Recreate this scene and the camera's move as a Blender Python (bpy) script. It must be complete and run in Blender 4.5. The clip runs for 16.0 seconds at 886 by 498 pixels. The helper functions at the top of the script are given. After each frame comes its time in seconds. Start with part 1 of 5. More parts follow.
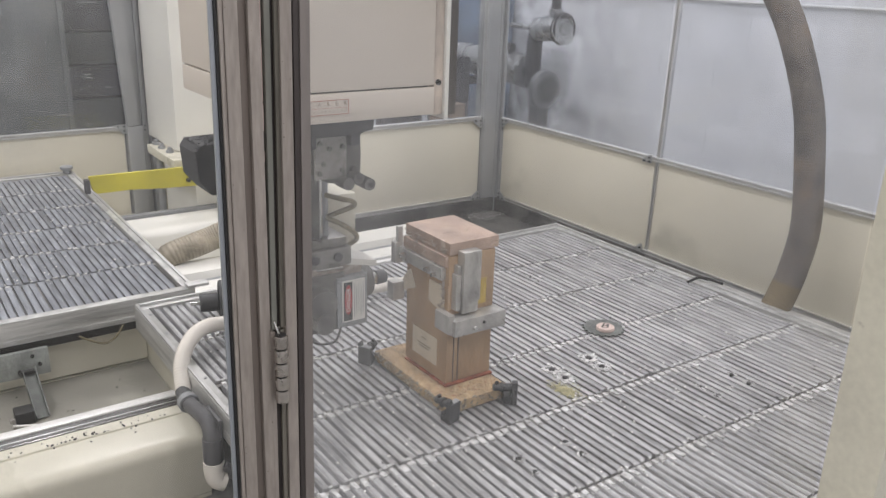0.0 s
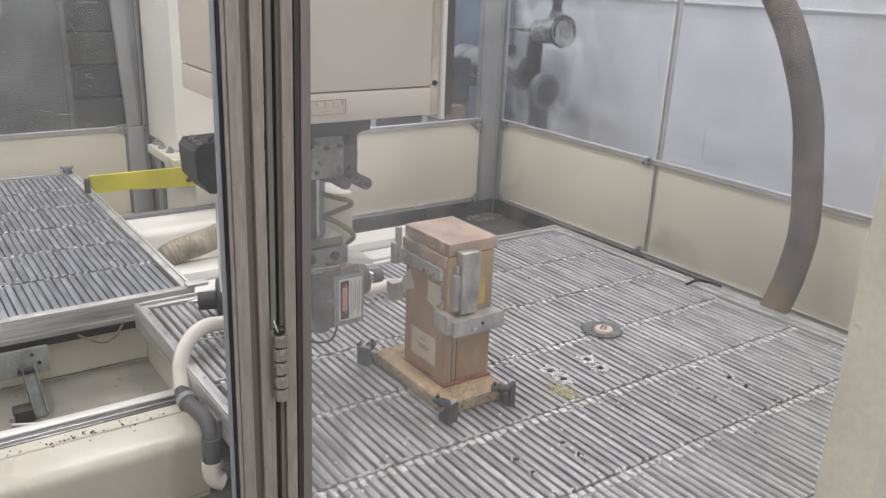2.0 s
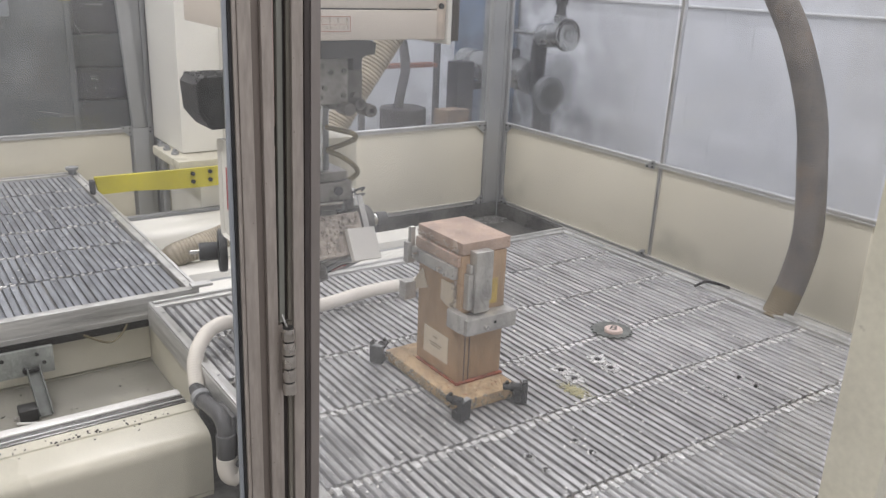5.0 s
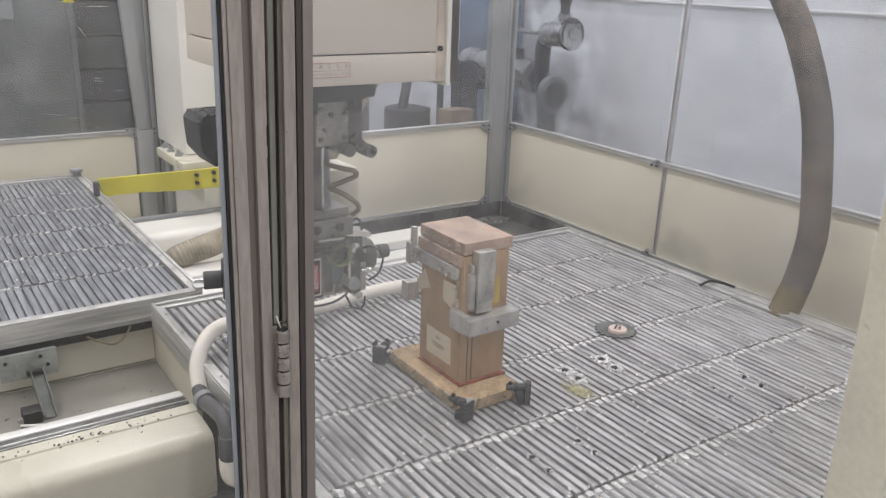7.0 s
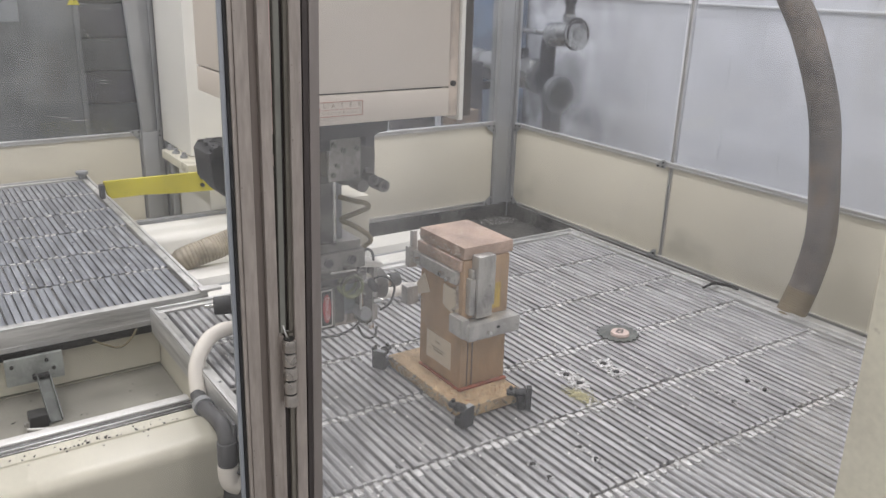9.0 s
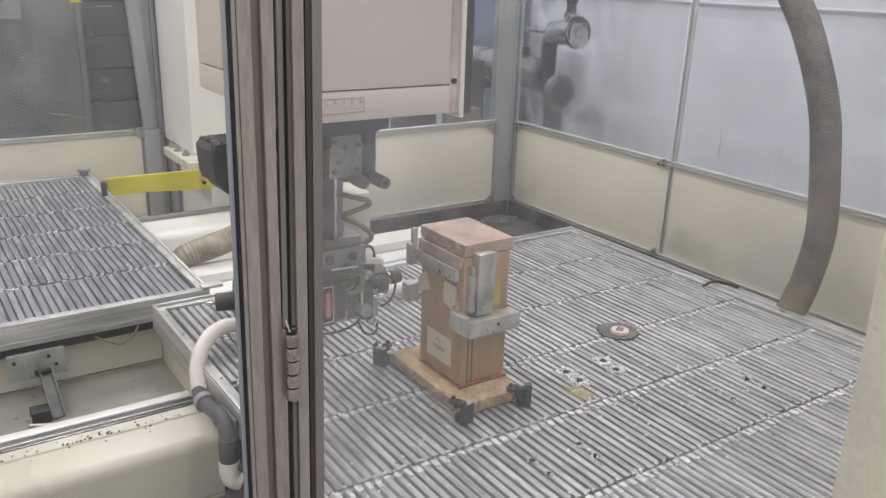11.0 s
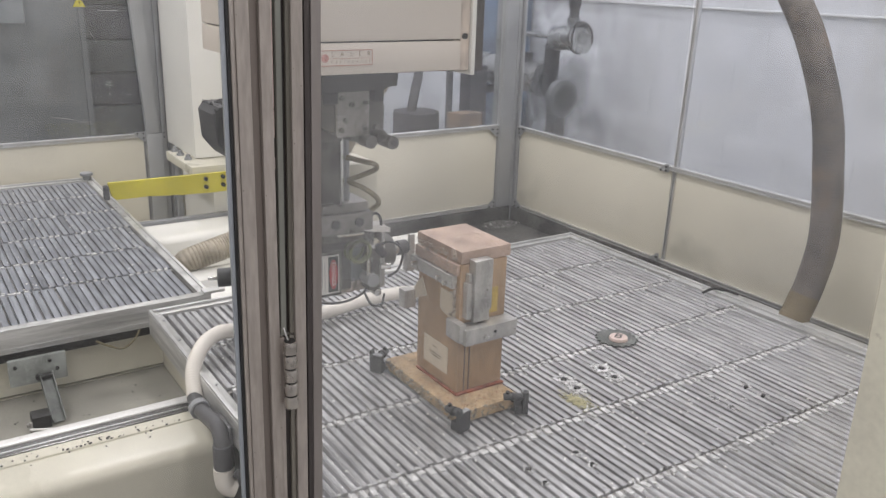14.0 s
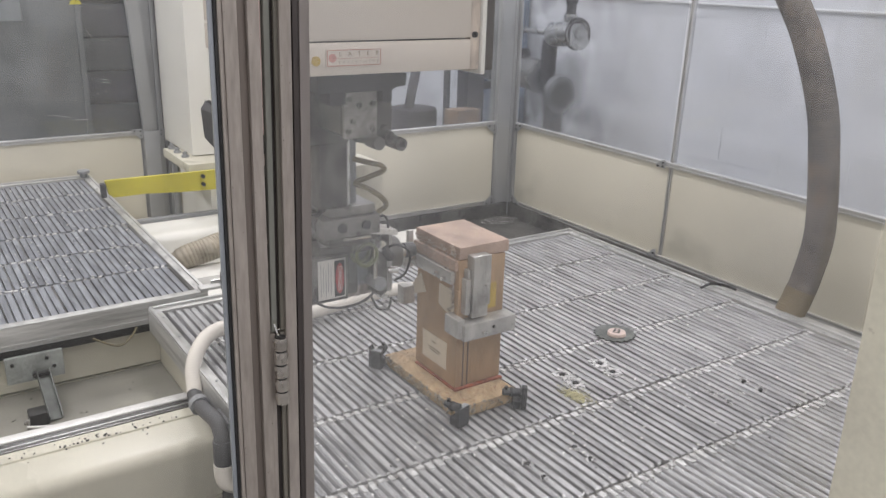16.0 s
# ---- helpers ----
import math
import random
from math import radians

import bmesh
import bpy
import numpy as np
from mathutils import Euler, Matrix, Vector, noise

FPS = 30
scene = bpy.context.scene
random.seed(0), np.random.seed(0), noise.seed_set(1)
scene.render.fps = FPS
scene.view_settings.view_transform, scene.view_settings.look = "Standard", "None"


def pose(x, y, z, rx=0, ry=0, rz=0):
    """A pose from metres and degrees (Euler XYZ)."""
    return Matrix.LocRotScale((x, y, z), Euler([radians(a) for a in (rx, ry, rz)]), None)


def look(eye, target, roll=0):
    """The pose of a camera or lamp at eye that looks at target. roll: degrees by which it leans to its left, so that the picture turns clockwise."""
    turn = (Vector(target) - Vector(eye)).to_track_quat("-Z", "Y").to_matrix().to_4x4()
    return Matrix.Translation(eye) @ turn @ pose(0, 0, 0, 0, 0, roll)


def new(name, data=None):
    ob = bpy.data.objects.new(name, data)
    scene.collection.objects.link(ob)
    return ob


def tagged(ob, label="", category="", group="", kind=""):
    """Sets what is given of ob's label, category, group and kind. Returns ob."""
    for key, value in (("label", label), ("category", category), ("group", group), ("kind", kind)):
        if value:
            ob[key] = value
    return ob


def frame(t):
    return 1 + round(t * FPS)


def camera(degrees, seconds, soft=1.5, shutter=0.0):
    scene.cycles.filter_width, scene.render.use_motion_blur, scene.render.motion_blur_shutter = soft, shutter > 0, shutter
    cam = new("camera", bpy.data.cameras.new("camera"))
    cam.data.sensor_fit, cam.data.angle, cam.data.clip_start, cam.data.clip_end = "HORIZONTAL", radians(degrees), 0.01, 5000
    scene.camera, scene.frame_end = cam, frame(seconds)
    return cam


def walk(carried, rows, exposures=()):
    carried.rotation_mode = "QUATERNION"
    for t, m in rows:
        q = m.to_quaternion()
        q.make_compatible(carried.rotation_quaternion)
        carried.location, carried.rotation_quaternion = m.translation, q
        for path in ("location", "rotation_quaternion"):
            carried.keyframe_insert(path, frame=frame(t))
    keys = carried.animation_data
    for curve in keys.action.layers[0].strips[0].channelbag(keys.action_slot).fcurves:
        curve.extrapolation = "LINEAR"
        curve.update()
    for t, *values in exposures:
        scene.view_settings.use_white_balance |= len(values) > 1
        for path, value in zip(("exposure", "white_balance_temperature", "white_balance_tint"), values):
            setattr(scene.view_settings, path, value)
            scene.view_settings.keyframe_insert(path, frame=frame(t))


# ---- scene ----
# ---------------------------------------------------------------- camera
EXPO, LAMP, WINHAZE, FRONTHAZE = 0.0, 46.0, 0.09, 0.026
F_DEG = math.degrees(2 * math.atan(784 / 1475))
cam = camera(F_DEG, 16.0, soft=1.35)


def eye_pose(e, yaw, pitch, roll):
    """Camera pose from heading (clockwise from +y), downward tilt and roll, in degrees."""
    y, p = radians(yaw), radians(pitch)
    d = Vector((math.sin(y) * math.cos(p), math.cos(y) * math.cos(p), -math.sin(p)))
    return look(e, Vector(e) + d, roll)


CAM_ROWS = [
    (0, (0.0000, 0.0000, 1.6500), 35.300, 19.000, 1.850),
    (0.5, (-0.0006, 0.0000, 1.6505), 35.320, 18.927, 1.999),
    (1, (0.0002, -0.0014, 1.6509), 35.215, 18.880, 2.104),
    (1.5, (-0.0011, -0.0018, 1.6489), 35.290, 18.893, 2.137),
    (2, (-0.0029, -0.0062, 1.6507), 35.329, 18.888, 2.167),
    (2.5, (-0.0080, -0.0061, 1.6498), 35.347, 18.683, 2.428),
    (3, (-0.0119, -0.0072, 1.6503), 35.338, 18.624, 2.574),
    (3.5, (-0.0134, -0.0031, 1.6465), 35.281, 18.632, 2.622),
    (4, (-0.0149, -0.0071, 1.6457), 35.264, 18.658, 2.488),
    (6.5, (-0.0007, -0.0110, 1.6409), 34.857, 18.527, 2.049),
    (7, (0.0023, -0.0098, 1.6412), 34.653, 18.591, 1.919),
    (7.5, (0.0053, -0.0043, 1.6426), 34.559, 18.573, 1.697),
    (8, (0.0081, -0.0017, 1.6441), 34.458, 18.605, 1.486),
    (8.5, (0.0069, 0.0014, 1.6461), 34.388, 18.641, 1.558),
    (9, (0.0054, -0.0000, 1.6473), 34.298, 18.644, 1.645),
    (11.5, (0.0002, -0.0076, 1.6472), 34.223, 18.756, 1.777),
    (12, (0.0026, -0.0074, 1.6486), 34.196, 18.722, 1.787),
    (12.5, (0.0000, -0.0079, 1.6478), 34.159, 18.657, 1.789),
    (13, (-0.0021, -0.0116, 1.6489), 34.064, 18.542, 1.780),
    (13.5, (0.0031, -0.0058, 1.6471), 34.054, 18.476, 1.812),
    (14, (0.0062, -0.0045, 1.6490), 34.027, 18.460, 1.849),
    (14.5, (0.0056, -0.0032, 1.6496), 33.985, 18.413, 1.846),
    (15, (0.0074, -0.0001, 1.6476), 34.043, 18.421, 1.802),
    (15.5, (0.0146, -0.0034, 1.6472), 34.067, 18.432, 1.651),
    (16, (0.0123, -0.0126, 1.6497), 34.084, 18.686, 1.684),
]
walk(cam, [(t, eye_pose(e, a, b, c)) for t, e, a, b, c in CAM_ROWS], [(0, EXPO), (16, EXPO)])

# ---------------------------------------------------------------- world and lamps
world = bpy.data.worlds.new("world")
scene.world = world
world.use_nodes = True
wn = world.node_tree.nodes
wn["Background"].inputs[0].default_value = (0.75, 0.8, 0.9, 1)
wn["Background"].inputs[1].default_value = 0.02


def ceiling_lamp(x, y, sx, sy, watts):
    d = bpy.data.lights.new("ceiling_lamp", "AREA")
    d.shape, d.size, d.size_y, d.energy = "RECTANGLE", sx, sy, watts
    d.color = (1.0, 0.968, 0.975)
    ob = new("ceiling_lamp", d)
    ob.location = (x, y, 4.28)
    return ob


for lx, share in ((-1.2, 1.32), (1.2, 1.08), (3.2, 0.66)):
    for ly, part_of in ((-1.5, 0.8), (1.4, 1.0), (4.9, 1.2)):
        ceiling_lamp(lx, ly, 0.3, 2.2, LAMP * share * part_of)


# ---------------------------------------------------------------- materials
def mat(name, col, rough=0.5, metal=0.0, var=0.12, scale=8.0, fine=120.0, bump=0.05, spots=0.0, spot_col=(0.05, 0.045, 0.04), spot_scale=30.0, rand=0.0, stretch=(1, 1, 1), specks=0.0, speck_scale=16.0, speck_size=0.05):
    """Principled material with two scales of variation, optional dirt spots and bump."""
    m = bpy.data.materials.new(name)
    m.use_nodes = True
    nt = m.node_tree
    N, L = nt.nodes, nt.links
    b = N["Principled BSDF"]
    tc = N.new("ShaderNodeTexCoord")
    mp = N.new("ShaderNodeMapping")
    mp.inputs["Scale"].default_value = stretch
    L.new(tc.outputs["Object"], mp.inputs[0])
    n1, n2 = N.new("ShaderNodeTexNoise"), N.new("ShaderNodeTexNoise")
    n1.inputs["Scale"].default_value, n2.inputs["Scale"].default_value = scale, fine
    n1.inputs["Detail"].default_value, n2.inputs["Detail"].default_value = 5, 3
    if rand:
        info = N.new("ShaderNodeObjectInfo")
        add = N.new("ShaderNodeVectorMath")
        mul = N.new("ShaderNodeMath")
        mul.operation = "MULTIPLY"
        mul.inputs[1].default_value = 37.0
        L.new(info.outputs["Random"], mul.inputs[0])
        L.new(mp.outputs[0], add.inputs[0])
        L.new(mul.outputs[0], add.inputs[1])
        src = add.outputs[0]
    else:
        src = mp.outputs[0]
    L.new(src, n1.inputs["Vector"])
    L.new(src, n2.inputs["Vector"])
    mix = N.new("ShaderNodeMath")
    mix.operation = "MULTIPLY_ADD"
    mix.inputs[1].default_value = 0.35
    L.new(n2.outputs["Fac"], mix.inputs[0])
    half = N.new("ShaderNodeMath")
    half.operation = "MULTIPLY"
    half.inputs[1].default_value = 0.65
    L.new(n1.outputs["Fac"], half.inputs[0])
    L.new(half.outputs[0], mix.inputs[2])
    ramp = N.new("ShaderNodeValToRGB")
    lo = [max(0.0, c * (1 - 2.2 * var)) for c in col]
    hi = [min(1.0, c * (1 + 1.6 * var)) for c in col]
    ramp.color_ramp.elements[0].position, ramp.color_ramp.elements[1].position = 0.3, 0.7
    ramp.color_ramp.elements[0].color, ramp.color_ramp.elements[1].color = (*lo, 1), (*hi, 1)
    L.new(mix.outputs[0], ramp.inputs[0])
    out = ramp.outputs[0]
    if rand:
        hsv = N.new("ShaderNodeHueSaturation")
        mr = N.new("ShaderNodeMapRange")
        mr.inputs["To Min"].default_value, mr.inputs["To Max"].default_value = 1 - rand, 1 + rand
        L.new(info.outputs["Random"], mr.inputs[0])
        L.new(mr.outputs[0], hsv.inputs["Value"])
        L.new(out, hsv.inputs["Color"])
        out = hsv.outputs[0]
    if spots:
        n3 = N.new("ShaderNodeTexNoise")
        n3.inputs["Scale"].default_value, n3.inputs["Detail"].default_value = spot_scale, 6
        L.new(src, n3.inputs["Vector"])
        r3 = N.new("ShaderNodeValToRGB")
        r3.color_ramp.elements[0].position, r3.color_ramp.elements[1].position = 0.72 - spots * 0.25, 0.78 - spots * 0.12
        L.new(n3.outputs["Fac"], r3.inputs[0])
        mx = N.new("ShaderNodeMixRGB")
        mx.inputs[2].default_value = (*spot_col, 1)
        L.new(r3.outputs[0], mx.inputs[0])
        L.new(out, mx.inputs[1])
        out = mx.outputs[0]
    if specks:
        vo = N.new("ShaderNodeTexVoronoi")
        vo.inputs["Scale"].default_value = speck_scale
        L.new(src, vo.inputs["Vector"])
        near, pick, both = N.new("ShaderNodeMath"), N.new("ShaderNodeMath"), N.new("ShaderNodeMath")
        near.operation, pick.operation, both.operation = "LESS_THAN", "LESS_THAN", "MULTIPLY"
        near.inputs[1].default_value, pick.inputs[1].default_value = speck_size, specks
        sep = N.new("ShaderNodeSeparateColor")
        L.new(vo.outputs["Color"], sep.inputs[0])
        L.new(vo.outputs["Distance"], near.inputs[0])
        L.new(sep.outputs[0], pick.inputs[0])
        L.new(near.outputs[0], both.inputs[0])
        L.new(pick.outputs[0], both.inputs[1])
        ms = N.new("ShaderNodeMixRGB")
        ms.inputs[2].default_value = (0.09, 0.075, 0.06, 1)
        L.new(both.outputs[0], ms.inputs[0])
        L.new(out, ms.inputs[1])
        out = ms.outputs[0]
    L.new(out, b.inputs["Base Color"])
    b.inputs["Metallic"].default_value = metal
    rr = N.new("ShaderNodeMapRange")
    rr.inputs["To Min"].default_value, rr.inputs["To Max"].default_value = max(0.05, rough - 0.12), min(1, rough + 0.12)
    L.new(n1.outputs["Fac"], rr.inputs[0])
    L.new(rr.outputs[0], b.inputs["Roughness"])
    if bump:
        bp = N.new("ShaderNodeBump")
        bp.inputs["Strength"].default_value, bp.inputs["Distance"].default_value = bump, 0.004
        L.new(n2.outputs["Fac"], bp.inputs["Height"])
        L.new(bp.outputs[0], b.inputs["Normal"])
    return m


def pane_mat(name, haze, tint, edge=None, soot=None):
    """Dusty clear plastic: see-through, a faint gloss and a thin uneven film of grime; edge adds a painted haze."""
    m = bpy.data.materials.new(name)
    m.use_nodes = True
    nt = m.node_tree
    N, L = nt.nodes, nt.links
    N.remove(N["Principled BSDF"])
    tr, gl, df = N.new("ShaderNodeBsdfTransparent"), N.new("ShaderNodeBsdfGlossy"), N.new("ShaderNodeBsdfDiffuse")
    tr.inputs[0].default_value = (*tint, 1)
    gl.inputs["Roughness"].default_value = 0.04
    df.inputs[0].default_value = (0.72, 0.72, 0.72, 1)
    lw, pw = N.new("ShaderNodeLayerWeight"), N.new("ShaderNodeMath")
    pw.operation = "POWER"
    pw.inputs[1].default_value = 5.0
    fr = N.new("ShaderNodeMath")
    fr.operation = "MULTIPLY_ADD"
    fr.inputs[1].default_value, fr.inputs[2].default_value = 0.8, 0.03
    L.new(lw.outputs["Facing"], pw.inputs[0])
    L.new(pw.outputs[0], fr.inputs[0])
    m1, m2 = N.new("ShaderNodeMixShader"), N.new("ShaderNodeMixShader")
    tc, n1 = N.new("ShaderNodeTexCoord"), N.new("ShaderNodeTexNoise")
    n1.inputs["Scale"].default_value, n1.inputs["Detail"].default_value = 3.5, 8
    mr = N.new("ShaderNodeMapRange")
    mr.inputs["From Min"].default_value, mr.inputs["From Max"].default_value = 0.3, 0.75
    mr.inputs["To Min"].default_value, mr.inputs["To Max"].default_value = haze * 0.2, haze * 1.9
    L.new(tc.outputs["Object"], n1.inputs["Vector"])
    L.new(n1.outputs["Fac"], mr.inputs[0])
    film = mr.outputs[0]
    # pale haze painted beside the post, standing in for glare on the pane
    if edge:
        sx, eg, ad = N.new("ShaderNodeSeparateXYZ"), N.new("ShaderNodeMapRange"), N.new("ShaderNodeMath")
        eg.interpolation_type = "SMOOTHSTEP"
        eg.inputs["From Min"].default_value, eg.inputs["From Max"].default_value = edge[0], edge[1]
        eg.inputs["To Min"].default_value, eg.inputs["To Max"].default_value = edge[2], 0.0
        ad.operation = "MULTIPLY_ADD"
        L.new(tc.outputs["Object"], sx.inputs[0])
        L.new(sx.outputs[0], eg.inputs[0])
        L.new(eg.outputs[0], ad.inputs[0])
        L.new(n1.outputs["Fac"], ad.inputs[1])
        L.new(film, ad.inputs[2])
        film = ad.outputs[0]
    seen = tr.outputs[0]
    if soot:
        # smoky smears: (axis index, from, to, amount), strongest towards the second value and low down
        axis, s0, s1, amount = soot
        so, sn, sr, sp = N.new("ShaderNodeBsdfDiffuse"), N.new("ShaderNodeTexNoise"), N.new("ShaderNodeMapRange"), N.new("ShaderNodeSeparateXYZ")
        so.inputs[0].default_value = (0.13, 0.14, 0.16, 1)
        sn.inputs["Scale"].default_value, sn.inputs["Detail"].default_value, sn.inputs["Distortion"].default_value = 5.0, 9, 0.25
        sr.inputs["From Min"].default_value, sr.inputs["From Max"].default_value = 0.36, 0.64
        sr.inputs["To Min"].default_value, sr.inputs["To Max"].default_value = 0.0, amount
        side, low, prod, prod2, msoot = N.new("ShaderNodeMapRange"), N.new("ShaderNodeMapRange"), N.new("ShaderNodeMath"), N.new("ShaderNodeMath"), N.new("ShaderNodeMixShader")
        side.interpolation_type = low.interpolation_type = "SMOOTHSTEP"
        side.inputs["From Min"].default_value, side.inputs["From Max"].default_value = s0, s1
        low.inputs["From Min"].default_value, low.inputs["From Max"].default_value = 1.7, 0.95
        low.inputs["To Min"].default_value = 0.35
        prod.operation = prod2.operation = "MULTIPLY"
        L.new(tc.outputs["Object"], sn.inputs["Vector"])
        L.new(tc.outputs["Object"], sp.inputs[0])
        L.new(sn.outputs["Fac"], sr.inputs[0])
        L.new(sp.outputs[axis], side.inputs[0])
        L.new(sp.outputs[2], low.inputs[0])
        L.new(side.outputs[0], prod.inputs[0])
        L.new(low.outputs[0], prod.inputs[1])
        L.new(prod.outputs[0], prod2.inputs[0])
        L.new(sr.outputs[0], prod2.inputs[1])
        L.new(prod2.outputs[0], msoot.inputs[0])
        L.new(tr.outputs[0], msoot.inputs[1])
        L.new(so.outputs[0], msoot.inputs[2])
        seen = msoot.outputs[0]
    L.new(film, m1.inputs[0])
    L.new(seen, m1.inputs[1])
    L.new(df.outputs[0], m1.inputs[2])
    L.new(fr.outputs[0], m2.inputs[0])
    L.new(m1.outputs[0], m2.inputs[1])
    L.new(gl.outputs[0], m2.inputs[2])
    L.new(m2.outputs[0], N["Material Output"].inputs[0])
    return m


CREAM = mat("cream_paint", (0.73, 0.693, 0.583), 0.42, var=0.06, scale=3, fine=60, bump=0.02, spots=0.34, spot_col=(0.585, 0.56, 0.465), spot_scale=3, specks=0.22, speck_scale=14, speck_size=0.045)
CREAM_BASE = mat("cream_enamel", (0.635, 0.61, 0.51), 0.3, var=0.07, scale=4, fine=70, bump=0.015, spots=0.05, spot_col=(0.4, 0.36, 0.3), spot_scale=14, specks=0.25, speck_scale=18, speck_size=0.05)
RAM_PAINT = mat("ram_paint", (0.66, 0.60, 0.535), 0.5, var=0.04, scale=3, fine=60, bump=0.02, spots=0.08, spot_col=(0.42, 0.36, 0.28), spot_scale=10, specks=0.3, speck_scale=24, speck_size=0.05)
WHITE = mat("white_paint", (0.84, 0.83, 0.785), 0.35, var=0.04, scale=5, fine=80, bump=0.02, specks=0.2, speck_scale=12, speck_size=0.04)
ALU = mat("brushed_aluminium", (0.66, 0.66, 0.66), 0.42, 0.75, var=0.10, scale=14, fine=200, bump=0.05)
ALU_DULL = mat("anodised_aluminium", (0.42, 0.43, 0.44), 0.5, 0.45, var=0.08, scale=9, fine=150, bump=0.03)
ALU_EDGE = mat("scuffed_aluminium", (0.60, 0.60, 0.59), 0.45, 0.6, var=0.24, scale=9, fine=90, bump=0.08, stretch=(0.35, 0.35, 6), spots=0.12, spot_col=(0.36, 0.35, 0.33), spot_scale=16)
SLAT = mat("galvanised_slat", (0.465, 0.465, 0.475), 0.42, 0.5, var=0.24, scale=14, fine=160, bump=0.18, spots=0.09, spot_col=(0.2, 0.19, 0.18), spot_scale=14, rand=0.09, stretch=(2.5, 0.5, 2.5))
SLAT_BLUE = mat("grey_slat", (0.335, 0.35, 0.385), 0.45, 0.5, var=0.24, scale=14, fine=160, bump=0.18, spots=0.14, spot_col=(0.42, 0.42, 0.42), spot_scale=14, rand=0.09, stretch=(2.5, 0.5, 2.5))
SCRAP = mat("splashed_steel", (0.72, 0.72, 0.71), 0.5, 0.25, var=0.3, scale=40, fine=260, bump=0.5)
DARK = mat("dark_grey_metal", (0.085, 0.087, 0.09), 0.6, 0.2, var=0.25, scale=10, bump=0.1)
GUTTER = mat("sooty_steel", (0.16, 0.157, 0.152), 0.5, 0.4, var=0.45, scale=5, fine=60, bump=0.3, spots=0.5, spot_col=(0.028, 0.028, 0.03), spot_scale=7)
# floor grey carries the pallet's shade in its colour, with paler spots
SHADED_FLOOR = mat("shaded_grey_floor", (0.30, 0.29, 0.255), 0.5, var=0.16, scale=5, bump=0.05, spots=0.3, spot_col=(0.44, 0.425, 0.36), spot_scale=3)
GREY = mat("grey_paint", (0.30, 0.31, 0.32), 0.5, var=0.1, scale=8, bump=0.04)
HEAD_GREY = mat("dusty_grey_metal", (0.155, 0.148, 0.14), 0.5, 0.35, var=0.4, scale=16, fine=160, bump=0.3, spots=0.16, spot_col=(0.36, 0.34, 0.32), spot_scale=24, specks=0.4, speck_scale=70, speck_size=0.12)
PLATE_GREY = mat("sooty_plate", (0.36, 0.345, 0.325), 0.5, 0.4, var=0.25, scale=14, fine=160, bump=0.2, spots=0.2, spot_col=(0.12, 0.11, 0.1), spot_scale=16)
HEAD_PLATE = mat("smeared_head_plate", (0.24, 0.23, 0.22), 0.3, 0.6, var=0.3, scale=16, fine=160, bump=0.15, spots=0.22, spot_col=(0.10, 0.095, 0.09), spot_scale=20)
GALV = mat("galvanised_steel", (0.33, 0.35, 0.335), 0.5, 0.35, var=0.22, scale=20, fine=160, bump=0.06, spots=0.12, spot_col=(0.13, 0.13, 0.12), spot_scale=22)
ARM_GREY = mat("dull_galvanised", (0.17, 0.18, 0.17), 0.5, 0.4, var=0.3, scale=20, bump=0.06)
HINGE = mat("bronzed_steel", (0.46, 0.42, 0.385), 0.28, 0.85, var=0.12, scale=30)
DARK_STRIP = mat("dark_glossy_strip", (0.22, 0.215, 0.21), 0.22, 0.6, var=0.25, scale=12, stretch=(0.3, 2, 1))
CLAMP_BLACK = mat("dark_plastic", (0.045, 0.046, 0.05), 0.5, var=0.3, scale=60, bump=0.2)
BLACK = mat("black_rubber", (0.018, 0.017, 0.017), 0.5, var=0.2, scale=20, bump=0.1)
BLACKBOX = mat("dusty_black_plastic", (0.06, 0.06, 0.062), 0.55, var=0.4, scale=30, fine=300, bump=0.5, spots=0.12, spot_col=(0.3, 0.3, 0.3), spot_scale=90)
BEAD = mat("dull_bead", (0.26, 0.23, 0.215), 0.35, 0.4, var=0.08, scale=6, fine=200, bump=0.03, stretch=(1, 1, 0.08))
CABLE = mat("dusty_cable", (0.06, 0.06, 0.062), 0.45, var=0.3, scale=60, bump=0.1)
CARTON = mat("cardboard", (0.30, 0.215, 0.15), 0.8, var=0.15, scale=10, bump=0.05)
PINK = mat("pale_pink_plastic", (0.72, 0.58, 0.53), 0.5, var=0.06, scale=30)
POST = mat("taupe_steel", (0.38, 0.335, 0.30), 0.36, 0.4, var=0.2, scale=9, fine=240, bump=0.03, stretch=(1, 1, 0.15), spots=0.12, spot_col=(0.24, 0.20, 0.17), spot_scale=22, specks=0.3, speck_scale=30, speck_size=0.06)
SEAL_BROWN = mat("brown_rubber", (0.024, 0.018, 0.016), 0.8, var=0.25, scale=12, fine=120, bump=0.08, stretch=(1, 1, 0.2))
BROWN_STRIP = mat("brown_bellows", (0.08, 0.07, 0.064), 0.6, var=0.25, scale=8, bump=0.1)
OLIVE = mat("olive_rubber", (0.16, 0.145, 0.12), 0.5, var=0.15, scale=12, stretch=(1, 1, 0.1))
SEAL_LIP = mat("dark_rubber_lip", (0.05, 0.04, 0.037), 0.5, var=0.2, scale=10, bump=0.05, stretch=(1, 1, 0.2))
BEAD_PALE = mat("pale_bead", (0.34, 0.36, 0.39), 0.4, 0.3, var=0.1, scale=8, stretch=(1, 1, 0.1))
SEAL_GREY = mat("grey_green_seal", (0.25, 0.25, 0.22), 0.45, 0.2, var=0.15, scale=12, stretch=(1, 1, 0.1))
